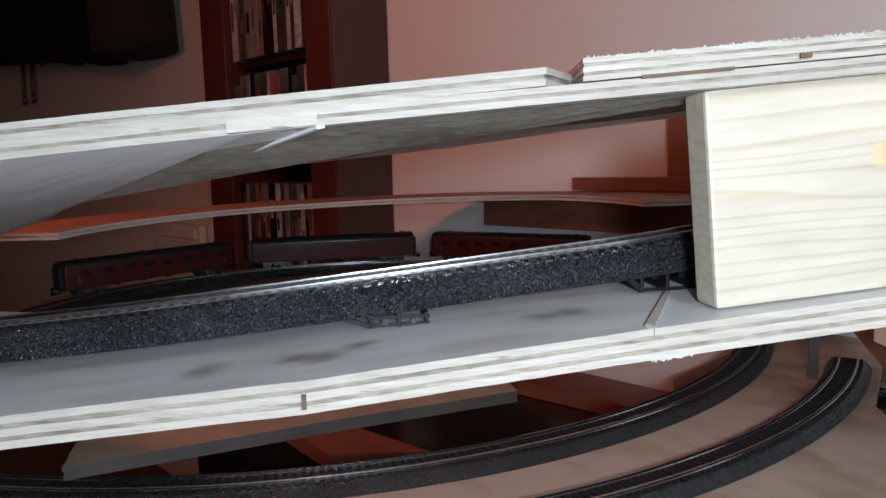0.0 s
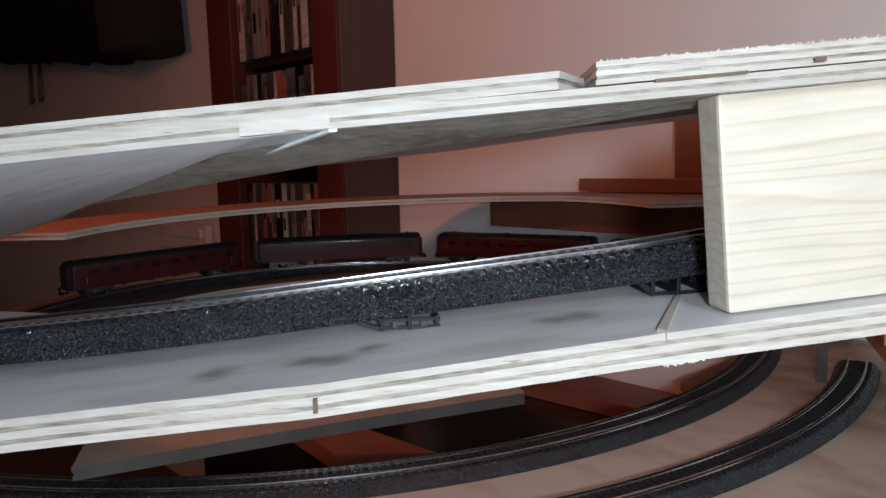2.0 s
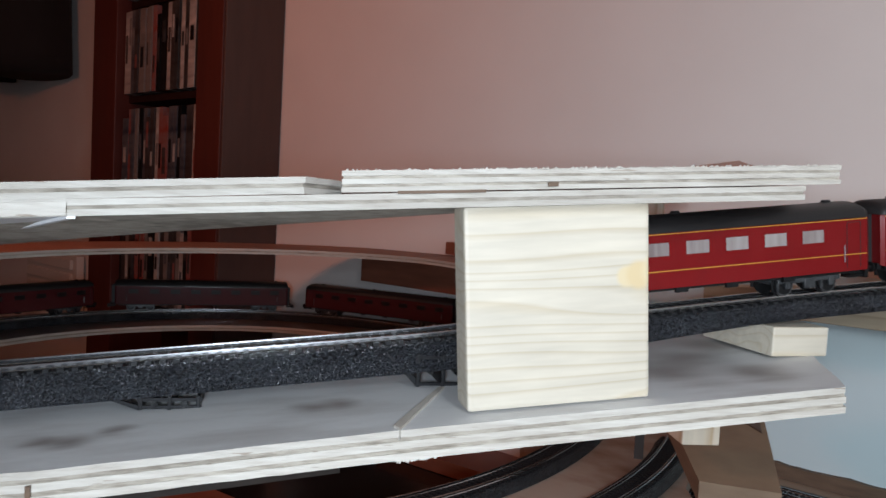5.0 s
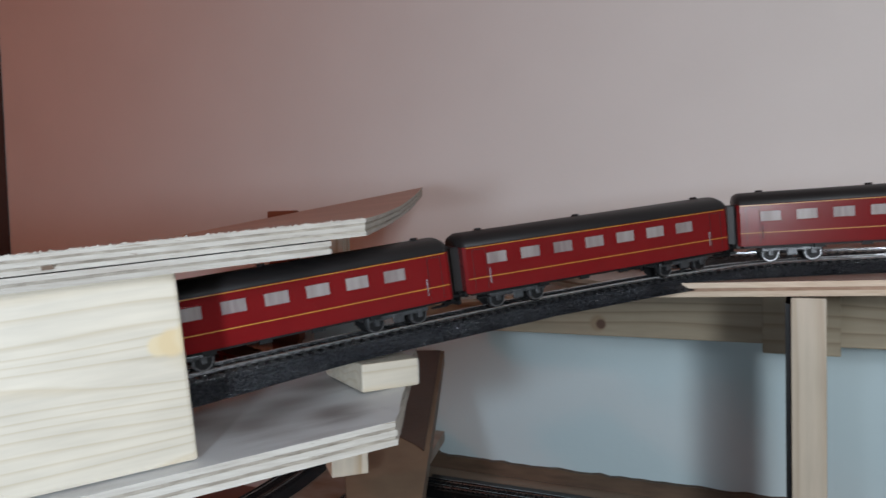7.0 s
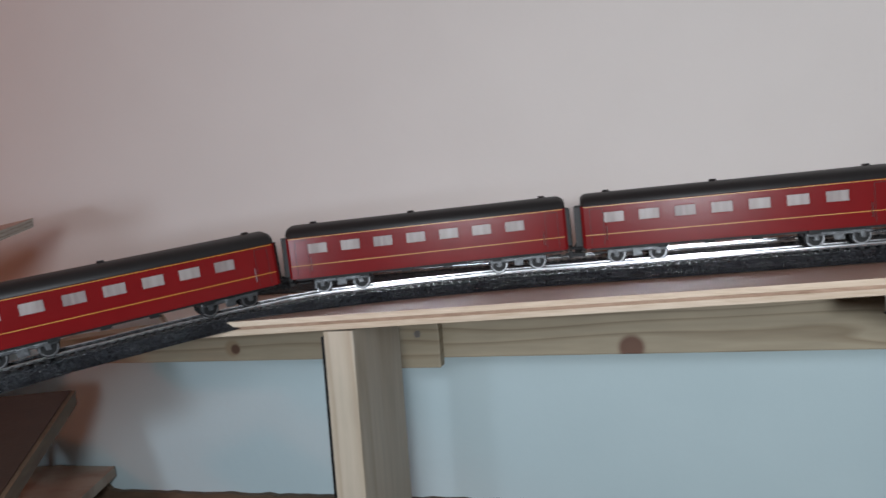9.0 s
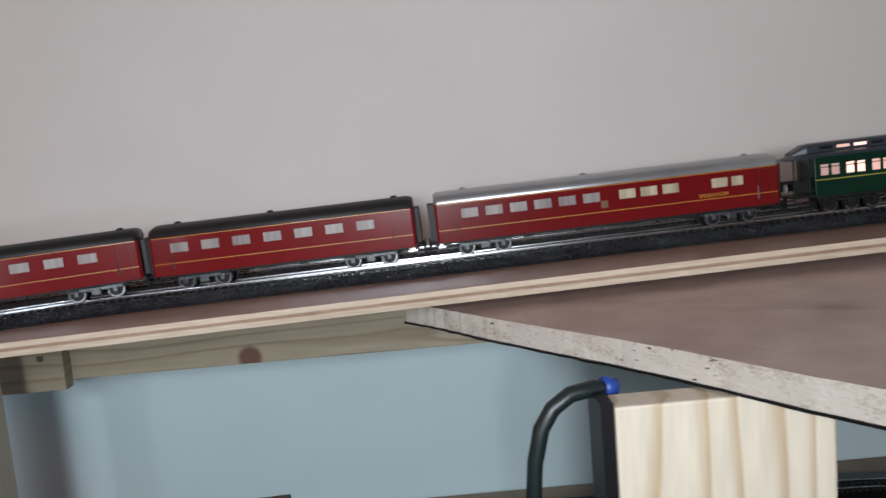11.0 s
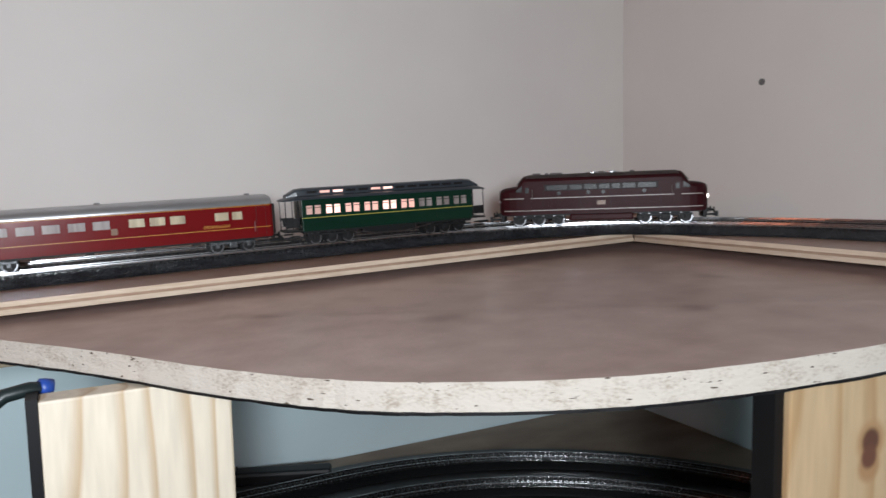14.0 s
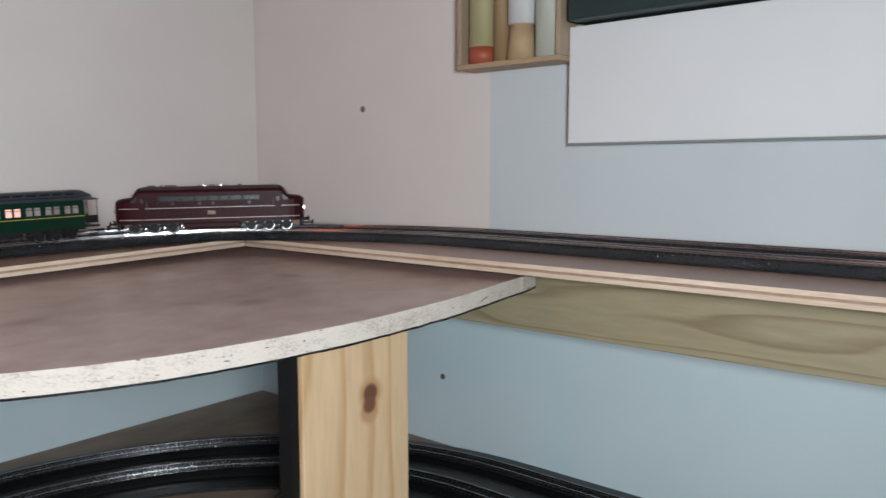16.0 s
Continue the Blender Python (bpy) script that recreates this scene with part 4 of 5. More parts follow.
t = thing("cloth_roll", pose(0.2075, -0.37, 1.2978), "grey mottled rolled cloth lying on the dark ledge", "cloth roll")
bm = bmesh.new()
cyl(bm, 0.022, 0.7, pose(0.0, -0.35, 0.0222, 90), 20)
part("roll", bm, mat("grey_cloth", (0.30, 0.29, 0.32), 0.9, colour2=(0.12, 0.11, 0.13), scale=40, bump=0.4), t, smooth=True)
for nm, y, z in (("wall_hole", 0.042, 1.172), ("wall_hole", -0.111, 0.794)):
    t = thing(nm, pose(WALL_E + 0.0002, y, z), "small dark drilled hole with worn rim in the wall", "wall hole")
    bm = bmesh.new()
    cyl(bm, 0.0042, 0.002, pose(0, 0, 0, 0, 90), 14)
    part("plug", bm, mat("grey_plug", (0.16, 0.15, 0.15), 0.6), t)
    bm = bmesh.new()
    cyl(bm, 0.0016, 0.0026, pose(-0.0004, 0.0015, 0.0015, 0, 90), 10)
    part("screw_tip", bm, M_STEEL, t)

# cable looped at the front post, with blue tape
t = thing("power_cable", Matrix.Identity(4), "thick black cable looping down beside the post", "cable")
bm = bmesh.new()
tube(bm, [(-0.553, -0.145, 0.950), (-0.563, -0.149, 0.9525), (-0.575, -0.151, 0.951), (-0.584, -0.152, 0.945), (-0.590, -0.153, 0.936), (-0.594, -0.153, 0.92), (-0.596, -0.152, 0.90), (-0.597, -0.150, 0.80), (-0.59, -0.14, 0.60)], 0.0040, 10)
part("sheath", bm, M_CABLE, t, smooth=True)
bm = bmesh.new()
tube(bm, [(-0.5525, -0.1455, 0.9508), (-0.556, -0.1465, 0.9518), (-0.5585, -0.1475, 0.9522)], 0.0050, 10)
part("tape_wrap", bm, M_BLUETAPE, t, "blue tape wrap", smooth=True)

# lower corner: dark slip and block
t = thing("black_rail_clip", pose(-0.375, 0.275, LOWER + 0.0005, 0, 0, -22), "black plastic bar lying beside the lower track", "plastic bar")
bm = bmesh.new()
box(bm, 0, 0.115, -0.012, 0.012, 0, 0.017, bevel=0.004)
part("bar", bm, M_PLASTIC, t)
bm = bmesh.new()
box(bm, -0.016, 0.004, -0.010, 0.006, 0, 0.022, bevel=0.005)
part("knob", bm, M_PLASTIC, t)
t = thing("wire_ring", pose(0.0, -0.09, LOWER + 0.001), "loose black wire ring on the lower deck", "wire")
bm = bmesh.new()
tube(bm, [(0.032 * math.cos(a / 24 * 2 * math.pi), 0.020 * math.sin(a / 24 * 2 * math.pi), 0.0015) for a in range(25)], 0.0014, 6)
part("wire", bm, M_CABLE, t, smooth=True)
# ragged wood batten along the foot of the north wall
t = thing("wall_batten", Matrix.Identity(4), "ragged brown batten along the foot of the blue wall", "batten")
bm = bmesh.new()
pts = [(-1.50, 0.2955)] + [(-1.50 + 0.012 * i, 0.2955) for i in range(1, 58)]
rnd = random.Random(8)
lowv = [bm.verts.new((x, 0.288, LOWER + 0.0005)) for x, y in pts]
topv = [bm.verts.new((x, 0.288, LOWER + 0.017 + rnd.uniform(-0.0012, 0.0012) + (0.012 if i < 6 else 0))) for i, (x, y) in enumerate(pts)]
lob = [bm.verts.new((v.co.x, 0.2955, v.co.z)) for v in lowv]
tob = [bm.verts.new((v.co.x, 0.2955, v.co.z)) for v in topv]
for i in range(len(pts) - 1):
    for a, b in ((lowv, topv), (topv, tob), (tob, lob), (lob, lowv)):
        bm.faces.new((a[i], a[i + 1], b[i + 1], b[i]))
bm.faces.new((lowv[0], topv[0], tob[0], lob[0]))
bm.faces.new((lowv[-1], topv[-1], tob[-1], lob[-1]))
part("batten", bm, M_OLDWOOD, t)

# hanging jacket on the north wall, west of the bookcase
t = thing("hanging_jacket", pose(-3.30, 0.22, 1.25), "black jacket hanging on the wall beside the bookcase", "jacket")
bm = bmesh.new()
n, rows = 48, 8
for i in range(n + 1):
    x = -1.65 + 1.65 * i / n
    for k in range(rows + 1):
        f = k / rows
        fold = 0.022 * math.sin(i * 0.55 + 0.4 * math.sin(k)) * (1 - 0.5 * f) + 0.008 * math.sin(i * 1.9)
        bm.verts.new((x - 0.015 * f, fold - 0.02, -0.107 * x * (1 - f) + 0.004 * math.sin(i * 0.8) + 0.85 * f))
bm.verts.ensure_lookup_table()
for i in range(n):
    for k in range(rows):
        a = i * (rows + 1) + k
        bm.faces.new((bm.verts[a], bm.verts[a + rows + 1], bm.verts[a + rows + 2], bm.verts[a + 1]))
bmesh.ops.solidify(bm, geom=bm.faces[:], thickness=0.03)
part("body", bm, M_CLOTH, t, smooth=True)
bm = bmesh.new()
tube(bm, [(0.10, -0.03, 0.70), (0.13, -0.04, 0.45), (0.16, -0.045, 0.18), (0.172, -0.045, 0.04), (0.175, -0.045, 0.012)], 0.105, 16)
part("sleeve", bm, M_CLOTH, t, smooth=True)
for x in (-4.42, -4.30):
    t = thing("wall_hook", pose(x, 0.27, 1.22), "thin metal hook strap hanging on the wall", "hook")
    bm = bmesh.new()
    tube(bm, [(0, 0, 0.25), (0, -0.01, 0.05), (0.01, -0.015, 0.0), (0.02, -0.01, 0.02)], 0.008, 8)
    part("strap", bm, M_STEEL, t, smooth=True)
t = thing("louvre_panel", pose(-3.33, 0.268, 0.605), "small pale slatted panel low on the wall", "vent panel")
bm = bmesh.new()
box(bm, 0, 0.30, 0.0, 0.02, 0, 0.20, bevel=0.003)
part("frame", bm, M_CEIL, t)
for k in range(5):
    bm = bmesh.new()
    box(bm, 0.02, 0.28, -0.008, 0.001, 0.02 + 0.036 * k, 0.045 + 0.036 * k, bevel=0.002)
    part("slat", bm, M_CEIL, t)

# ---- rolling stock; local x runs forward, z from the rail head ----
def paint(name, colour, rough=0.28, coat=0.3):
    return mat(name, colour, rough, colour2=tuple(v * 0.82 for v in colour), scale=60, coat=coat, bump=0.04, bump_scale=900)


M_MAROON = paint("maroon_paint", (0.036, 0.0075, 0.0095), 0.38, 0.0)
M_MAROON.node_tree.nodes["Principled BSDF"].inputs["Specular IOR Level"].default_value = 0.07
M_LOCOROOF = mat("dusty_roof_grey", (0.13, 0.105, 0.10), 0.5, colour2=(0.08, 0.06, 0.058), scale=90, bump=0.1)
M_STRIPE = paint("cream_line", (0.42, 0.36, 0.34), 0.4, 0)
M_GREEN = paint("coach_green", (0.004, 0.024, 0.014), 0.22, 0.05)
M_BLUEROOF = paint("blue_grey_roof", (0.026, 0.034, 0.044), 0.35, 0.1)
M_RED = paint("coach_red", (0.15, 0.007, 0.008), 0.2, 0.05)
M_RED2 = paint("coach_bright_red", (0.17, 0.008, 0.009), 0.2, 0.05)
# coach red darkened for the weak light behind the ramp
M_DIMRED = paint("coach_dimmed_red", (0.06, 0.008, 0.010), 0.2, 0.3)
M_SILVER = mat("silver_roof", (0.46, 0.46, 0.47), 0.33, 0.75, colour2=(0.38, 0.38, 0.39), scale=50)
M_BLKROOF = paint("black_roof", (0.02, 0.018, 0.018), 0.45, 0)
M_GOLD = paint("gold_line", (0.55, 0.27, 0.035), 0.35, 0)
M_DULLGOLD = paint("dull_gold", (0.17, 0.075, 0.03), 0.4, 0)
M_BANDDARK = paint("band_dark_maroon", (0.014, 0.006, 0.007), 0.5, 0)
M_YEL = paint("yellow_line", (0.40, 0.36, 0.06), 0.4, 0)
M_PANE = mat("cream_curtain_pane", (0.50, 0.42, 0.28), 0.42, colour2=(0.20, 0.155, 0.10), scale=260, stretch=(1, 1, 0.12), coat=0.05)
M_PANEG = mat("grey_pane", (0.30, 0.265, 0.25), 0.42, colour2=(0.16, 0.12, 0.115), scale=260, stretch=(1, 1, 0.12), coat=0.05)
M_DARKPANE = paint("dark_pane", (0.010, 0.008, 0.008), 0.35, 0.0)
M_UNDER = mat("under_black", (0.007, 0.007, 0.0075), 0.5, scale=150, bump=0.3, bump_scale=500)
for one in (M_UNDER, M_DARKPANE, M_BANDDARK, M_BLKROOF, M_RED, M_RED2, M_GREEN, M_CASESHADE, M_SLEEPER, *SPINES):
    one.node_tree.nodes["Principled BSDF"].inputs["Specular IOR Level"].default_value = 0.22
M_WHEEL = mat("wheel_steel", (0.26, 0.26, 0.27), 0.32, 1.0, scale=100)


M_BOGIEGREY = mat("bogie_grey", (0.10, 0.105, 0.11), 0.35, 0.6, colour2=(0.03, 0.03, 0.033), scale=300, bump=0.3, bump_scale=600)


def glow(name, colour, power):
    m = paint(name, (0.6, 0.42, 0.36), 0.3, 0)
    b = m.node_tree.nodes["Principled BSDF"]
    b.inputs["Emission Color"].default_value, b.inputs["Emission Strength"].default_value = (*colour, 1), power
    return m


M_LIT = [glow("lit_window_dim", (1.0, 0.45, 0.38), 0.18), glow("lit_window", (1.0, 0.50, 0.42), 0.7), glow("lit_window_bright", (1.0, 0.62, 0.55), 1.5)]
M_HEAD = glow("headlight_lens", (1.0, 0.97, 0.92), 2.5)


def hull(bm, sections, n=14, power=3.2):
    """Skin over stations (x, half width, floor z, roof z, shoulder): upright sides and a rounded roof."""
    rings = []
    for x, w, z0, z1, sh in sections:
        pts = [(-w, z0)]
        for i in range(n + 1):
            a = math.pi - math.pi * i / n
            ca, sa = math.cos(a), math.sin(a)
            pts.append((w * math.copysign(abs(ca) ** (2 / power), ca), z1 - sh + sh * abs(sa) ** (2 / power)))
        pts.append((w, z0))
        rings.append([bm.verts.new((x, y, z)) for y, z in pts])
    k = len(rings[0])
    for a, b in zip(rings, rings[1:]):
        for i in range(k):
            bm.faces.new((a[i], a[(i + 1) % k], b[(i + 1) % k], b[i]))
    bm.faces.new(rings[0])
    bm.faces.new(list(reversed(rings[-1])))


def bogie(parent, x, wheels, base, r, frame_label="black bogie frame", frame_mat=None):
    f = bmesh.new()
    box(f, x - base / 2 - 0.006, x + base / 2 + 0.006, -0.0060, 0.0060, 0.0060, 0.0112, bevel=0.0008)
    for s in (-1, 1):
        box(f, x - base / 2 - 0.006, x + base / 2 + 0.006, s * 0.0118 - 0.0008, s * 0.0118 + 0.0008, 0.0068, 0.0092, bevel=0.0005)
        box(f, x - 0.0035, x + 0.0035, s * 0.0122 - 0.0010, s * 0.0122 + 0.0010, 0.0036, 0.0090, bevel=0.0006)
        for k in range(wheels):
            wx = x - base / 2 + base * k / (wheels - 1)
            box(f, wx - 0.0017, wx + 0.0017, s * 0.0124 - 0.0009, s * 0.0124 + 0.0009, 0.0042, 0.0085, bevel=0.0004)
            box(f, wx - 0.0060, wx - 0.0045, s * 0.0110 - 0.0006, s * 0.0110 + 0.0006, 0.0030, 0.0075)
        box(f, x - base / 2 - 0.006, x + base / 2 + 0.006, s * 0.0065 - 0.0006, s * 0.0065 + 0.0055, 0.0088, 0.0112)
    fr = part("bogie_frame", f, frame_mat or M_UNDER, parent, frame_label)
    for k in range(wheels):
        wx = x - base / 2 + base * k / (wheels - 1)
        for s in (-1, 1):
            bm = bmesh.new()
            cyl(bm, r, 0.0022, pose(wx, s * 0.0086, r, 90), 22)
            cyl(bm, r + 0.0009, 0.0007, pose(wx, s * 0.0074, r, 90), 22)
            n = len(bm.faces)
            cyl(bm, r * 0.86, 0.0008, pose(wx, s * 0.0096, r, 90), 18)
            bm.faces.ensure_lookup_table()
            for i in range(n, len(bm.faces)):
                bm.faces[i].material_index = 1
            cyl(bm, r * 0.22, 0.0008, pose(wx, s * 0.0102, r, 90), 10)
            part("wheel", bm, [M_WHEEL, M_UNDER], fr, "dark wheel with a bright steel rim")


def buffers(parent, half):
    for e in (-1, 1):
        bm = bmesh.new()
        box(bm, e * half - 0.0012, e * half + 0.0012, -0.0145, 0.0145, 0.0095, 0.0128)
        part("buffer_beam", bm, M_UNDER, parent)
        for s in (-1, 1):
            bm = bmesh.new()
            cyl(bm, 0.0011, 0.006, pose(e * (half + 0.003), s * 0.0105, 0.0112, 0, 90), 10)
            cyl(bm, 0.0028, 0.0009, pose(e * (half + 0.0063), s * 0.0105, 0.0112, 0, 90), 14)
            part("buffer", bm, M_UNDER, parent)
        bm = bmesh.new()
        box(bm, e * half, e * (half + 0.011), -0.002, 0.002, 0.0055, 0.0075)
        box(bm, e * (half + 0.009), e * (half + 0.0115), -0.0032, 0.0032, 0.0045, 0.0095)
        part("coupler", bm, M_UNDER, parent)


def on_track(s, length):
    a, b = MAIN.at(s - length * 0.34), MAIN.at(s + length * 0.34)
    a.z += RAIL_TOP
    b.z += RAIL_TOP
    d = b - a
    return Matrix.Translation((a + b) / 2) @ d.to_track_quat("X", "Z").to_matrix().to_4x4()


def lettering(text, size, m, material, parent):
    cu = bpy.data.curves.new("lettering", "FONT")
    cu.body, cu.size, cu.extrude = text, size, 0.00006
    tmp = bpy.data.objects.new("lettering", cu)
    scene.collection.objects.link(tmp)
    bpy.context.view_layer.update()
    me = bpy.data.meshes.new_from_object(tmp.evaluated_get(bpy.context.evaluated_depsgraph_get()))
    bpy.data.objects.remove(tmp)
    me.materials.clear()
    me.materials.append(material)
    ob = new("lettering", me)
    ob.parent, ob.matrix_basis = parent, m
    return tagged(ob, label="gold painted lettering")


def locomotive(m):
    t = thing("diesel_locomotive", m, "dark maroon model diesel locomotive with twin noses and cream lines", "locomotive")
    half = [(0.0985, 0.0085, 0.0125, 0.0335, 0.006), (0.0970, 0.0120, 0.0118, 0.0362, 0.007), (0.0935, 0.0150, 0.0112, 0.0376, 0.008), (0.0880, 0.0166, 0.0110, 0.0384, 0.008), (0.0815, 0.0172, 0.0110, 0.0392, 0.008),
            (0.0745, 0.0174, 0.0110, 0.0488, 0.010), (0.0700, 0.0174, 0.0115, 0.0495, 0.010)]
    secs = [(-x, w, a, b, c) for x, w, a, b, c in half] + [(x, w, a, b, c) for x, w, a, b, c in reversed(half)]
    bm = bmesh.new()
    hull(bm, secs)
    part("body", bm, M_MAROON, t, "glossy dark maroon body shell", smooth=False)
    bm = bmesh.new()
    rings = []
    for x, dz in ((-0.0728, -0.0012), (-0.0700, 0.0), (0.0700, 0.0), (0.0728, -0.0012)):
        ring = []
        for i in range(13):
            a = math.pi * (0.83 - 0.66 * i / 12)
            ca, sa = math.cos(a), math.sin(a)
            ring.append(bm.verts.new((x, 0.0176 * math.copysign(abs(ca) ** (2 / 3.2), ca), 0.0398 + dz + 0.0101 * abs(sa) ** (2 / 3.2))))
        rings.append(ring)
    for a, b in zip(rings, rings[1:]):
        for i in range(12):
            bm.faces.new((a[i], a[i + 1], b[i + 1], b[i]))
    bmesh.ops.solidify(bm, geom=bm.faces[:], thickness=0.0004)
    part("roof", bm, M_LOCOROOF, t, "dusty grey-brown roof", smooth=True)
    for x in (0.010, -0.008):
        bm = bmesh.new()
        cyl(bm, 0.0068, 0.0012, pose(x, 0, 0.0503), 24)
        cyl(bm, 0.0022, 0.0016, pose(x, 0, 0.0507), 12)
        part("roof_fan", bm, M_SILVER, t, "grey round roof fan")
    for x, w in ((-0.062, 0.004), (-0.045, 0.004), (-0.039, 0.002), (0.0, 0.003), (0.030, 0.002), (-0.052, 0.0015)):
        bm = bmesh.new()
        box(bm, x - w, x + w, -0.003, 0.003, 0.0494, 0.0512, bevel=0.0006)
        part("roof_vent", bm, M_LOCOROOF, t)
    for s in (-1, 1):
        for z, h in ((0.0268, 0.00075), (0.0150, 0.00075)):
            bm = bmesh.new()
            pts = [(x, s * (w + 0.00012)) for x, w, *_ in secs if abs(x) < (0.097 if z < 0.02 else 0.0945)]
            for (xa, ya), (xb, yb) in zip(pts, pts[1:]):
                vs = [bm.verts.new((xa, ya, z)), bm.verts.new((xb, yb, z)), bm.verts.new((xb, yb, z + h)), bm.verts.new((xa, ya, z + h))]
                bm.faces.new(vs)
            bmesh.ops.remove_doubles(bm, verts=bm.verts, dist=1e-6)
            bmesh.ops.solidify(bm, geom=bm.faces[:], thickness=0.00025)
            part("cream_stripe", bm, M_STRIPE, t, "thin cream stripe")
        bm = bmesh.new()
        box(bm, -0.054, 0.053, s * 0.01741 - 0.0002, s * 0.01741 + 0.0002, 0.0338, 0.0400, bevel=0.00015)
        part("window_band", bm, M_BANDDARK, t, "dark recessed band along the side")
        for x, w in ((-0.052, 0.020), (-0.030, 0.012), (-0.016, 0.012), (-0.002, 0.010), (0.010, 0.008), (0.020, 0.012), (0.034, 0.017)):
            bm = bmesh.new()
            box(bm, x, x + w, s * 0.01765 - 0.0002, s * 0.01765 + 0.0002, 0.0345, 0.0393, bevel=0.00015)
            part("side_grille", bm, M_DARKPANE, t, "dark side grille window")
        for x in (-0.040, -0.012, 0.002, 0.040):
            bm = bmesh.new()
            cyl(bm, 0.0019, 0.0006, pose(x, s * 0.0174, 0.0315, 90), 16)
            part("porthole", bm, M_DARKPANE, t, "small round side window")
        for x0, x1 in ((-0.050, -0.022), (0.012, 0.052)):
            for z in (0.0178, 0.0198, 0.0218, 0.0238, 0.0292):
                bm = bmesh.new()
                box(bm, x0, x1, s * 0.0175 - 0.0002, s * 0.0175 + 0.0002, z, z + 0.0007, bevel=0.0001)
                part("louvre", bm, M_MAROON, t)
        for x in (-0.055, -0.019, 0.009, 0.055):
            bm = bmesh.new()
            box(bm, x - 0.0002, x + 0.0002, s * 0.01745 - 0.0002, s * 0.01745 + 0.0002, 0.0160, 0.0335)
            part("panel_joint", bm, M_BANDDARK, t)
        for e in (-1, 1):
            bm = bmesh.new()
            cyl(bm, 0.00035, 0.0105, pose(e * 0.0655, s * 0.0180, 0.0310), 6)
            part("handrail", bm, M_LOCOROOF, t, "thin dull handrail")
            bm = bmesh.new()
            box(bm, e * 0.0705 - 0.0034, e * 0.0705 + 0.0034, s * 0.01745 - 0.0002, s * 0.01745 + 0.0002, 0.0155, 0.0385)
            part("cab_door", bm, M_MAROON, t)
            bm = bmesh.new()
            box(bm, e * 0.0705 - 0.0018, e * 0.0705 + 0.0018, s * 0.01760 - 0.0002, s * 0.01760 + 0.0002, 0.0325, 0.0375)
            part("door_window", bm, M_DARKPANE, t)
            bm = bmesh.new()
            slab(bm, [(e * 0.0815, s * 0.0174 - 0.0003), (e * 0.0755, s * 0.0174 - 0.0003), (e * 0.0755, s * 0.0174 + 0.0003), (e * 0.0815, s * 0.0174 + 0.0003)], lambda x, y: 0.0335, lambda x, y: 0.0395 - max(0, (abs(x) - 0.0757)) * 0.7)
            part("cab_window", bm, M_DARKPANE, t)
            bm = bmesh.new()
            a0, a1 = Vector((e * 0.0812, s * 0.0012, 0.0402)), Vector((e * 0.0758, s * 0.0012, 0.0472))
            b0, b1 = Vector((e * 0.0808, s * 0.0125, 0.0398)), Vector((e * 0.0760, s * 0.0118, 0.0462))
            off = Vector((e * 0.0006, 0, 0.0005))
            vs = [bm.verts.new(v + off) for v in (a0, b0, b1, a1)]
            bm.faces.new(vs)
            bmesh.ops.solidify(bm, geom=bm.faces[:], thickness=0.0004)
            part("windscreen", bm, M_DARKPANE, t)
            bm = bmesh.new()
            cyl(bm, 0.0021, 0.0022, pose(e * 0.0982, s * 0.0085, 0.0245, 0, 90), 14)
            part("headlight", bm, M_HEAD if e > 0 else M_PANEG, t, "round white headlight" if e > 0 else "unlit round tail lamp")
    for e in (-1, 1):
        bm = bmesh.new()
        cyl(bm, 0.0024, 0.0016, pose(e * 0.0985, 0, 0.0325, 0, 90), 14)
        part("top_lamp", bm, M_PANEG, t)
        bm = bmesh.new()
        box(bm, e * 0.0955 - 0.002, e * 0.0955 + 0.002, -0.0125, 0.0125, 0.0045, 0.0120, bevel=0.001)
        part("snow_plough", bm, M_UNDER, t)
        bogie(t, e * 0.060, 3, 0.038, 0.0060)
    bm = bmesh.new()
    box(bm, -0.030, 0.030, -0.0160, 0.0160, 0.0045, 0.0112, bevel=0.0015)
    part("fuel_tank", bm, M_MAROON, t, "maroon tank skirt between the bogies")
    bm = bmesh.new()
    box(bm, -0.092, 0.092, -0.0150, 0.0150, 0.0102, 0.0116)
    part("underframe", bm, M_UNDER, t)
    bm = bmesh.new()
    box(bm, -0.004, 0.004, -0.01775, -0.0174, 0.0195, 0.0235)
    part("emblem", bm, M_DULLGOLD, t, "small dull gold emblem")
    buffers(t, 0.0975)
    return t


def side_windows(t, w, spans, z0, z1, mats, frame_mat):
    for s in (-1, 1):
        for k, (x0, x1) in enumerate(spans):
            bm = bmesh.new()
            box(bm, x0, x1, s * w - 0.0003, s * w + 0.0003, z0, z1, bevel=0.00025)
            win = part("window", bm, frame_mat, t)
            bm = bmesh.new()
            box(bm, x0 + 0.0006, x1 - 0.0006, s * (w + 0.0002) - 0.0002, s * (w + 0.0002) + 0.0002, z0 + 0.0006, z1 - 0.0006)
            part("pane", bm, mats[k % len(mats)], win)


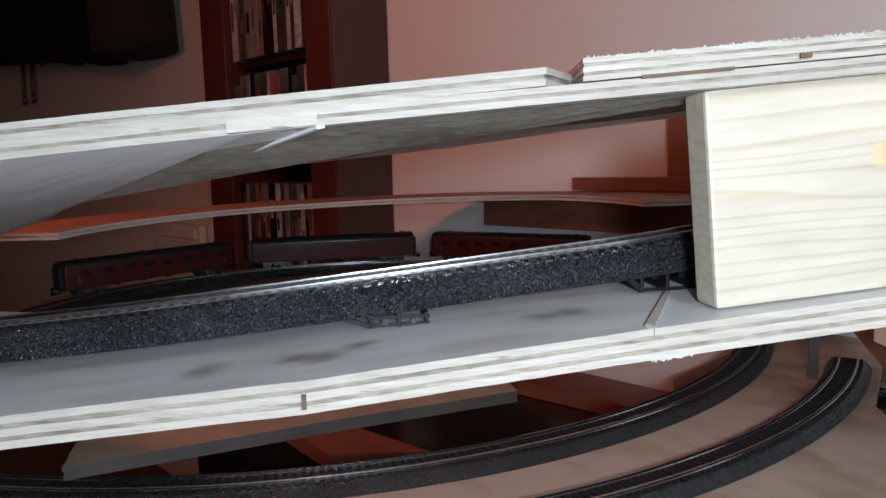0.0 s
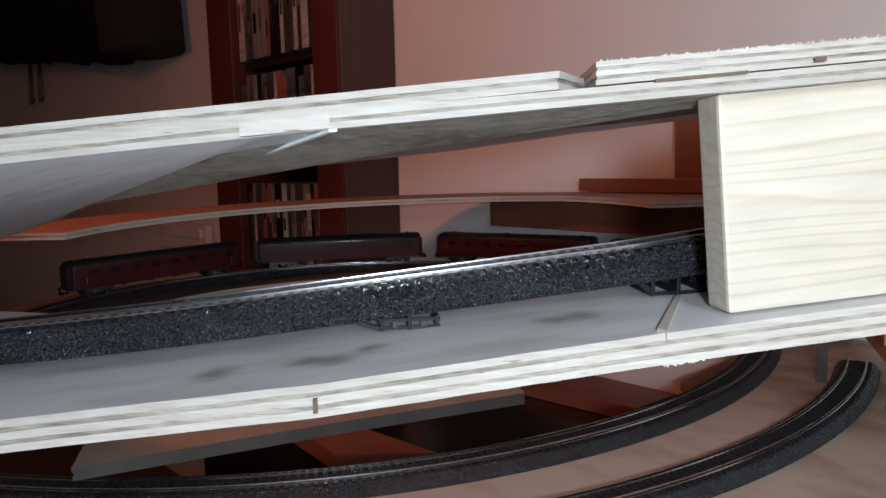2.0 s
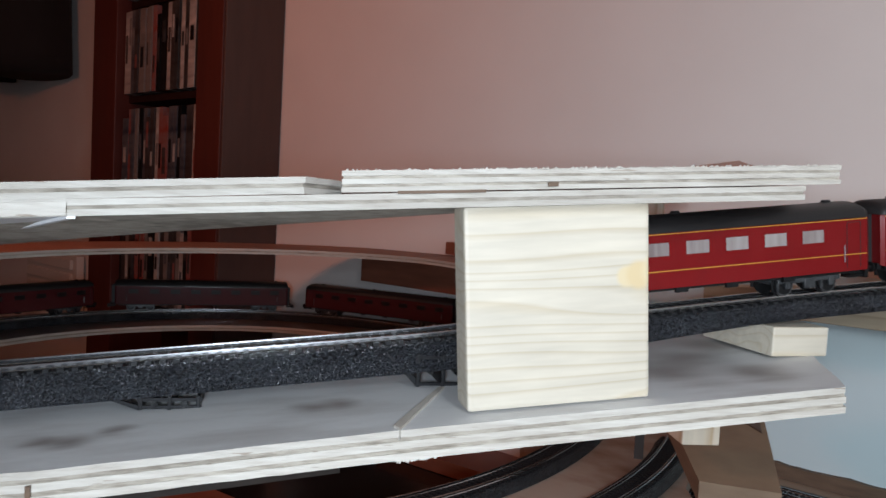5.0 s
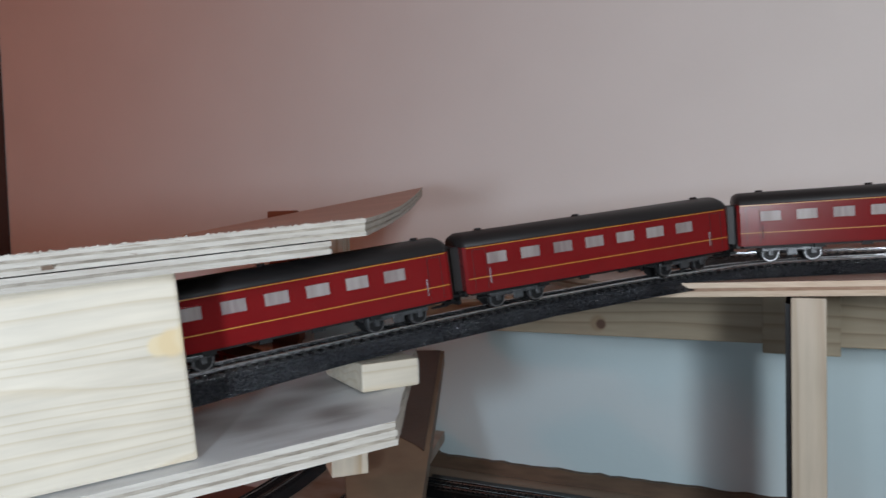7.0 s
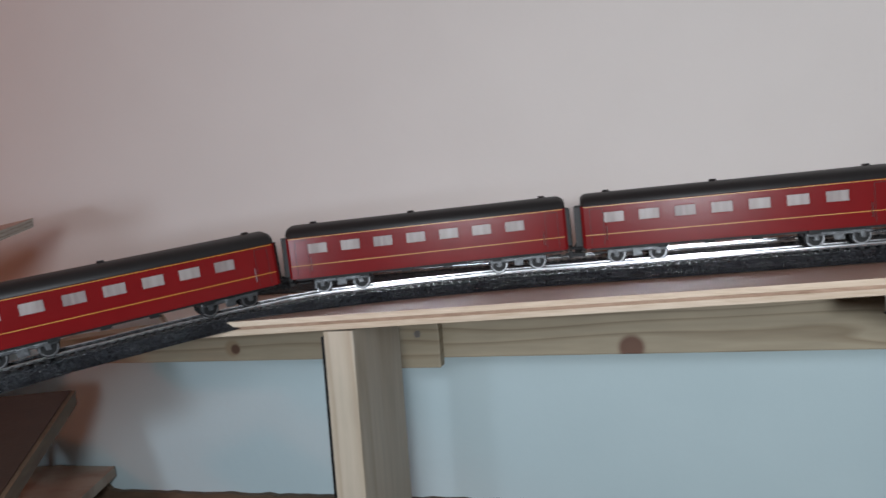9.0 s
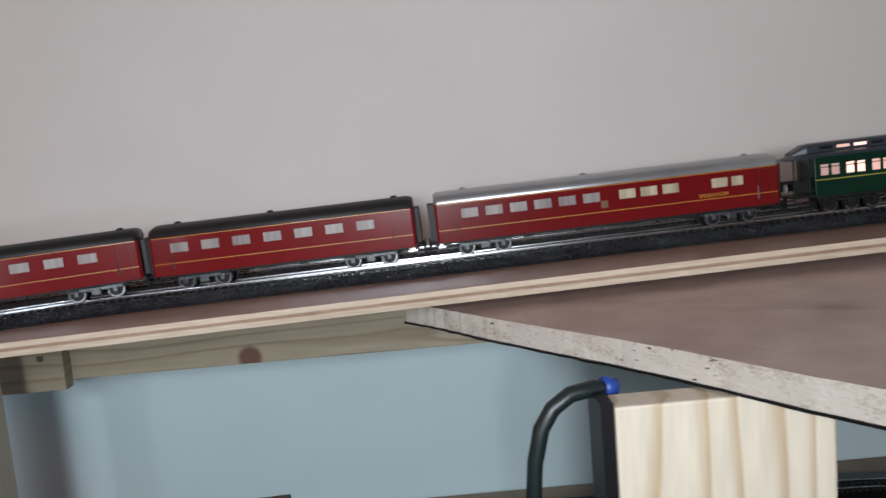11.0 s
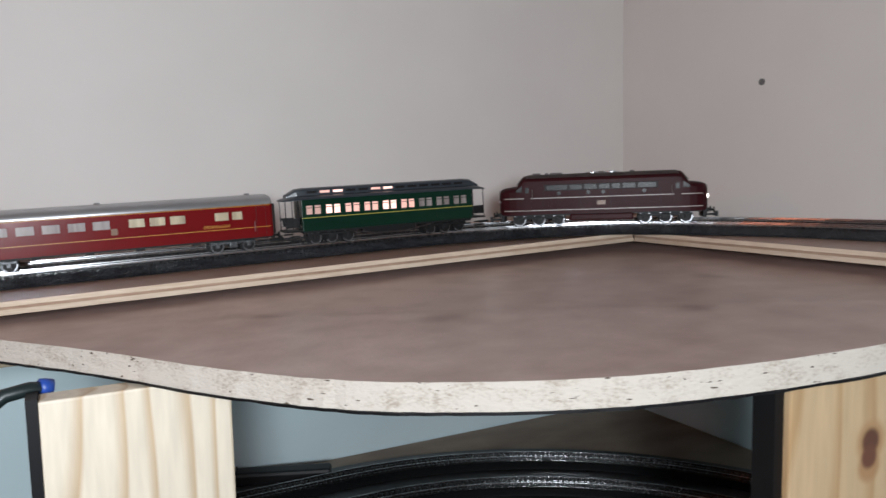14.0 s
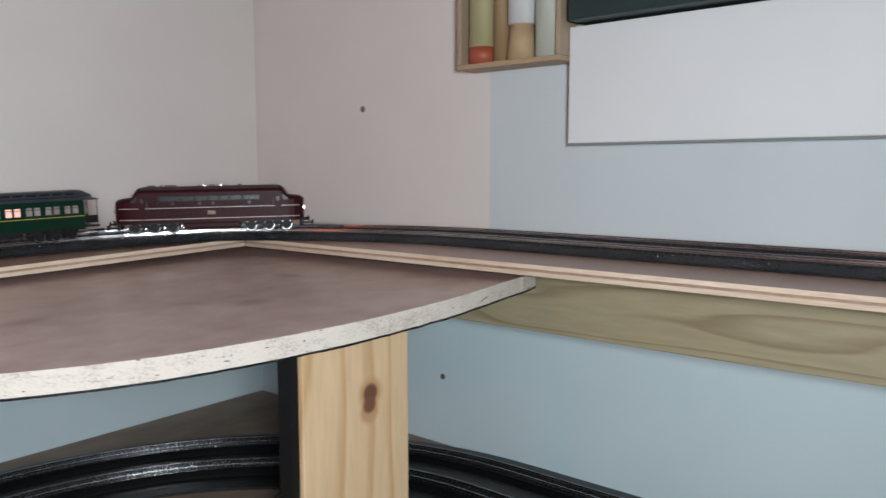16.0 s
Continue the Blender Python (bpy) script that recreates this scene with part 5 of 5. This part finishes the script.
def parlour_coach(m):
    t = thing("parlour_coach", m, "dark green model parlour coach with lit pink windows and open platforms", "coach")
    L, w = 0.082, 0.0160
    bm = bmesh.new()
    box(bm, -L, L, -w, w, 0.0115, 0.0385, bevel=0.0006)
    part("body", bm, M_GREEN, t)
    bm = bmesh.new()
    hull(bm, [(-0.0975, 0.0135, 0.0372, 0.0392, 0.0018), (-0.090, 0.0168, 0.0376, 0.0410, 0.0032), (-0.080, 0.0174, 0.0380, 0.0420, 0.004), (0.080, 0.0174, 0.0380, 0.0420, 0.004), (0.090, 0.0168, 0.0376, 0.0410, 0.0032), (0.0975, 0.0135, 0.0372, 0.0392, 0.0018)], power=2.2)
    roof = part("roof", bm, M_BLUEROOF, t, "blue-grey lower roof", smooth=True)
    bm = bmesh.new()
    hull(bm, [(-0.093, 0.0070, 0.0395, 0.0428, 0.002), (-0.084, 0.0092, 0.0405, 0.0472, 0.0026), (-0.078, 0.0094, 0.0405, 0.0478, 0.0026), (0.078, 0.0094, 0.0405, 0.0478, 0.0026), (0.084, 0.0092, 0.0405, 0.0472, 0.0026), (0.093, 0.0070, 0.0395, 0.0428, 0.002)], power=2.6)
    part("clerestory", bm, M_BLUEROOF, roof, "raised clerestory roof")
    for s in (-1, 1):
        for k in range(13):
            x = -0.075 + 0.0118 * k
            bm = bmesh.new()
            box(bm, x, x + 0.0088, s * 0.0093 - 0.0003, s * 0.0093 + 0.0003, 0.0430, 0.0450)
            part("clerestory_pane", bm, M_LIT[2] if k in (2, 6) else M_LIT[1] if k in (1, 5) else M_DARKPANE, roof)
        bm = bmesh.new()
        box(bm, -L, L, s * w - 0.0002, s * w + 0.0002, 0.0224, 0.0230)
        part("yellow_line", bm, M_YEL, t, "thin yellow line")
        for e in (-1, 1):
            for x in (0.0845, 0.0955):
                bm = bmesh.new()
                cyl(bm, 0.0004, 0.0270, pose(e * x, s * 0.0125, 0.0250), 6)
                part("platform_post", bm, M_UNDER, t)
            bm = bmesh.new()
            box(bm, e * 0.0835, e * 0.0960, s * 0.0122 - 0.0003, s * 0.0122 + 0.0003, 0.0150, 0.0225)
            part("platform_rail", bm, M_UNDER, t)
            bm = bmesh.new()
            box(bm, e * 0.0845, e * 0.0930, s * 0.0150 - 0.0015, s * 0.0150 + 0.0015, 0.0040, 0.0052)
            box(bm, e * 0.0845, e * 0.0930, s * 0.0140 - 0.0015, s * 0.0140 + 0.0015, 0.0072, 0.0084)
            part("step", bm, M_UNDER, t)
    spans, mats = [], []
    glowing = [0, 2, 1, 1, 2, 1, 0, 0, 0]
    for k in range(9):
        x = -0.0785 + 0.0176 * k
        spans += [(x, x + 0.0064), (x + 0.0074, x + 0.0138)]
        mats += [M_LIT[glowing[k]] if k < 6 else M_PANEG] * 2
    side_windows(t, w, spans, 0.0250, 0.0335, mats, M_GREEN)
    for s in (-1, 1):
        for x0, x1 in spans:
            bm = bmesh.new()
            box(bm, x0, x1, s * (w + 0.0005) - 0.0002, s * (w + 0.0005) + 0.0002, 0.0308, 0.0314)
            part("window_bar", bm, M_BLKROOF, t)
    for e in (-1, 1):
        bm = bmesh.new()
        box(bm, e * 0.082, e * 0.0965, -0.0140, 0.0140, 0.0112, 0.0126)
        part("platform", bm, M_UNDER, t)
        bm = bmesh.new()
        box(bm, e * 0.0822 - 0.0002, e * 0.0822 + 0.0002, -0.0045, 0.0045, 0.0130, 0.0335)
        part("end_door", bm, M_BLKROOF, t)
        bm = bmesh.new()
        cyl(bm, 0.0032, 0.0006, pose(e * 0.0968, 0.0, 0.0180, 0, 90), 16)
        part("end_badge", bm, M_STRIPE, t, "pale round end badge")
        bogie(t, e * 0.055, 3, 0.030, 0.0052)
        bm = bmesh.new()
        box(bm, e * 0.0965, e * 0.106, -0.002, 0.002, 0.0055, 0.0075)
        part("coupler", bm, M_UNDER, t)
    bm = bmesh.new()
    box(bm, -0.026, 0.026, -0.0090, 0.0090, 0.0050, 0.0112, bevel=0.0012)
    part("battery_box", bm, M_UNDER, t)
    bm = bmesh.new()
    box(bm, -0.081, 0.081, -0.0145, 0.0145, 0.0098, 0.0114)
    part("underframe", bm, M_UNDER, t)
    for s in (-1, 1):
        bm = bmesh.new()
        tube(bm, [(-0.040, s * 0.013, 0.0095), (-0.015, s * 0.013, 0.0052), (0.015, s * 0.013, 0.0052), (0.040, s * 0.013, 0.0095)], 0.0006, 6)
        part("truss_rod", bm, M_WHEEL, t)
    return t


def coach(m, half, body, roof_m, spans, mats, label, lines=True, name="passenger_coach", text=""):
    t = thing(name, m, label, "coach", "red coaches")
    w = 0.0168
    bm = bmesh.new()
    hull(bm, [(-half, w - 0.0012, 0.0118, 0.0395, 0.0015), (-half + 0.002, w, 0.0112, 0.0398, 0.0015), (half - 0.002, w, 0.0112, 0.0398, 0.0015), (half, w - 0.0012, 0.0118, 0.0395, 0.0015)], power=6)
    part("body", bm, body, t)
    bm = bmesh.new()
    hull(bm, [(-half, w - 0.001, 0.0388, 0.0455, 0.0062), (-half + 0.003, w + 0.0003, 0.0386, 0.0470, 0.0080), (half - 0.003, w + 0.0003, 0.0386, 0.0470, 0.0080), (half, w - 0.001, 0.0388, 0.0455, 0.0062)], power=2.3)
    roof = part("roof", bm, roof_m, t, smooth=True)
    for x in (-half * 0.82, -half * 0.1, half * 0.86):
        bm = bmesh.new()
        cyl(bm, 0.0030, 0.0016, pose(x, 0, 0.0474), 14, 0.0022)
        part("roof_vent", bm, roof_m, roof)
    side_windows(t, w, spans, 0.0268, 0.0345, mats, body)
    for s in (-1, 1):
        if lines:
            for z, h in ((0.0196, 0.00045), (0.0379, 0.0004)):
                bm = bmesh.new()
                box(bm, -half + 0.002, half - 0.002, s * w - 0.0002, s * w + 0.0002, z, z + h)
                part("gold_line", bm, M_GOLD, t, "thin gold line")
        for e in (-1, 1):
            x = e * (half - 0.0105)
            bm = bmesh.new()
            for x0, x1, z0, z1 in ((x - 0.0045, x - 0.0042, 0.0130, 0.0365), (x + 0.0042, x + 0.0045, 0.0130, 0.0365), (x - 0.0045, x + 0.0045, 0.0365, 0.0368)):
                box(bm, x0, x1, s * w - 0.00018, s * w + 0.00018, z0, z1)
            door = part("door", bm, M_BLKROOF, t, "door outlined by dark joints")
            bm = bmesh.new()
            cyl(bm, 0.0003, 0.009, pose(x - e * 0.0062, s * (w + 0.0005), 0.0205), 6)
            part("grab_rail", bm, M_WHEEL, door, "thin steel grab rail")
            bm = bmesh.new()
            box(bm, x - 0.0045, x + 0.0045, s * (w - 0.0005) - 0.0018, s * (w - 0.0005) + 0.0018, 0.0078, 0.0086)
            part("footboard", bm, M_UNDER, door)
        for x in (-half * 0.5, -half * 0.2, half * 0.1, half * 0.45):
            bm = bmesh.new()
            box(bm, x, x + 0.007, s * w * 0.9 - 0.001, s * w * 0.9 + 0.001, 0.0085, 0.0113)
            part("under_box", bm, M_UNDER, t)
    for e in (-1, 1):
        bm = bmesh.new()
        box(bm, e * half, e * (half + 0.0045), -0.0085, 0.0085, 0.0125, 0.0385, bevel=0.0008)
        part("gangway", bm, M_BLKROOF, t, "black gangway bellows")
        bogie(t, e * (half - 0.036), 2, 0.028, 0.0058, "oily grey bogie frame", M_BOGIEGREY)
    bm = bmesh.new()
    box(bm, -half + 0.004, half - 0.004, -0.0140, 0.0140, 0.0096, 0.0114)
    part("underframe", bm, M_UNDER, t)
    buffers(t, half)
    if text:
        lettering(text, 0.0036, Matrix.Translation((half - 0.062, -w - 0.00032, 0.0213)) @ pose(0, 0, 0, 90), M_GOLD, t)
        bm = bmesh.new()
        box(bm, half - 0.136, half - 0.131, -w - 0.0004, -w + 0.0001, 0.0225, 0.0275)
        part("crest", bm, M_DULLGOLD, t, "small dull gold crest")
    return t


S_LOCO = MAIN.nearest(-0.26 + 0.36 * math.cos(math.radians(47)), -0.275 + 0.36 * math.sin(math.radians(47)))
S_LOCO -= 0.03
locomotive(on_track(S_LOCO, 0.2) @ Matrix.Diagonal((1.06, 1.03, 1.065, 1)))
s = S_LOCO - 0.1035 - 0.022 - 0.105
parlour_coach(on_track(s, 0.21) @ Matrix.Diagonal((1.08, 1.04, 1.12, 1)))
HALF = 0.131
s -= 0.105 + 0.013 + HALF
din = [(HALF - b, HALF - a) for a, b in ((0.027, 0.037), (0.039, 0.052), (0.076, 0.0895), (0.0925, 0.106), (0.109, 0.1225), (0.136, 0.150), (0.1545, 0.1685), (0.173, 0.187), (0.1915, 0.2055), (0.210, 0.224), (0.2285, 0.2425))]
coach(on_track(s, 2 * HALF) @ Matrix.Diagonal((1, 1.03, 1.07, 1)), HALF, M_RED, M_SILVER, din, [M_PANE] * 5 + [M_PANEG] * 6, "deep red model dining coach with silver roof and gold lettering", True, "dining_coach", "SPEISEWAGEN")
s -= HALF + 0.016 + 0.100
for k in range(4):
    side = [(-0.085 + 0.0235 * j, -0.085 + 0.0235 * j + 0.0145) for j in range(7)]
    coach(on_track(s, 0.2) @ Matrix.Diagonal((1, 1.03, 1.07, 1)), 0.100, M_RED2, M_BLKROOF, side, [M_PANEG], "bright red model coach with dark roof coupled in the train", True)
    s -= 0.214
# coaches standing at the far side of the loop; the dim light there is in their red
for k in range(4):
    a = math.radians(64.5 + 41.5 * k)
    p = Vector((HC.x + 0.397 * math.cos(a), HC.y + 0.397 * math.sin(a), 0.789 + RAIL_TOP))
    m = Matrix.Translation(p) @ pose(0, 0, 0, 0, 0, 64.5 + 41.5 * k - 90)
    coach(m, 0.1285, M_DIMRED, M_BLKROOF, [(-0.11 + 0.03 * j, -0.095 + 0.03 * j) for j in range(8)], [M_DARKPANE], "red model coach standing at the far side of the loop, paint dimmed for the shade", False)
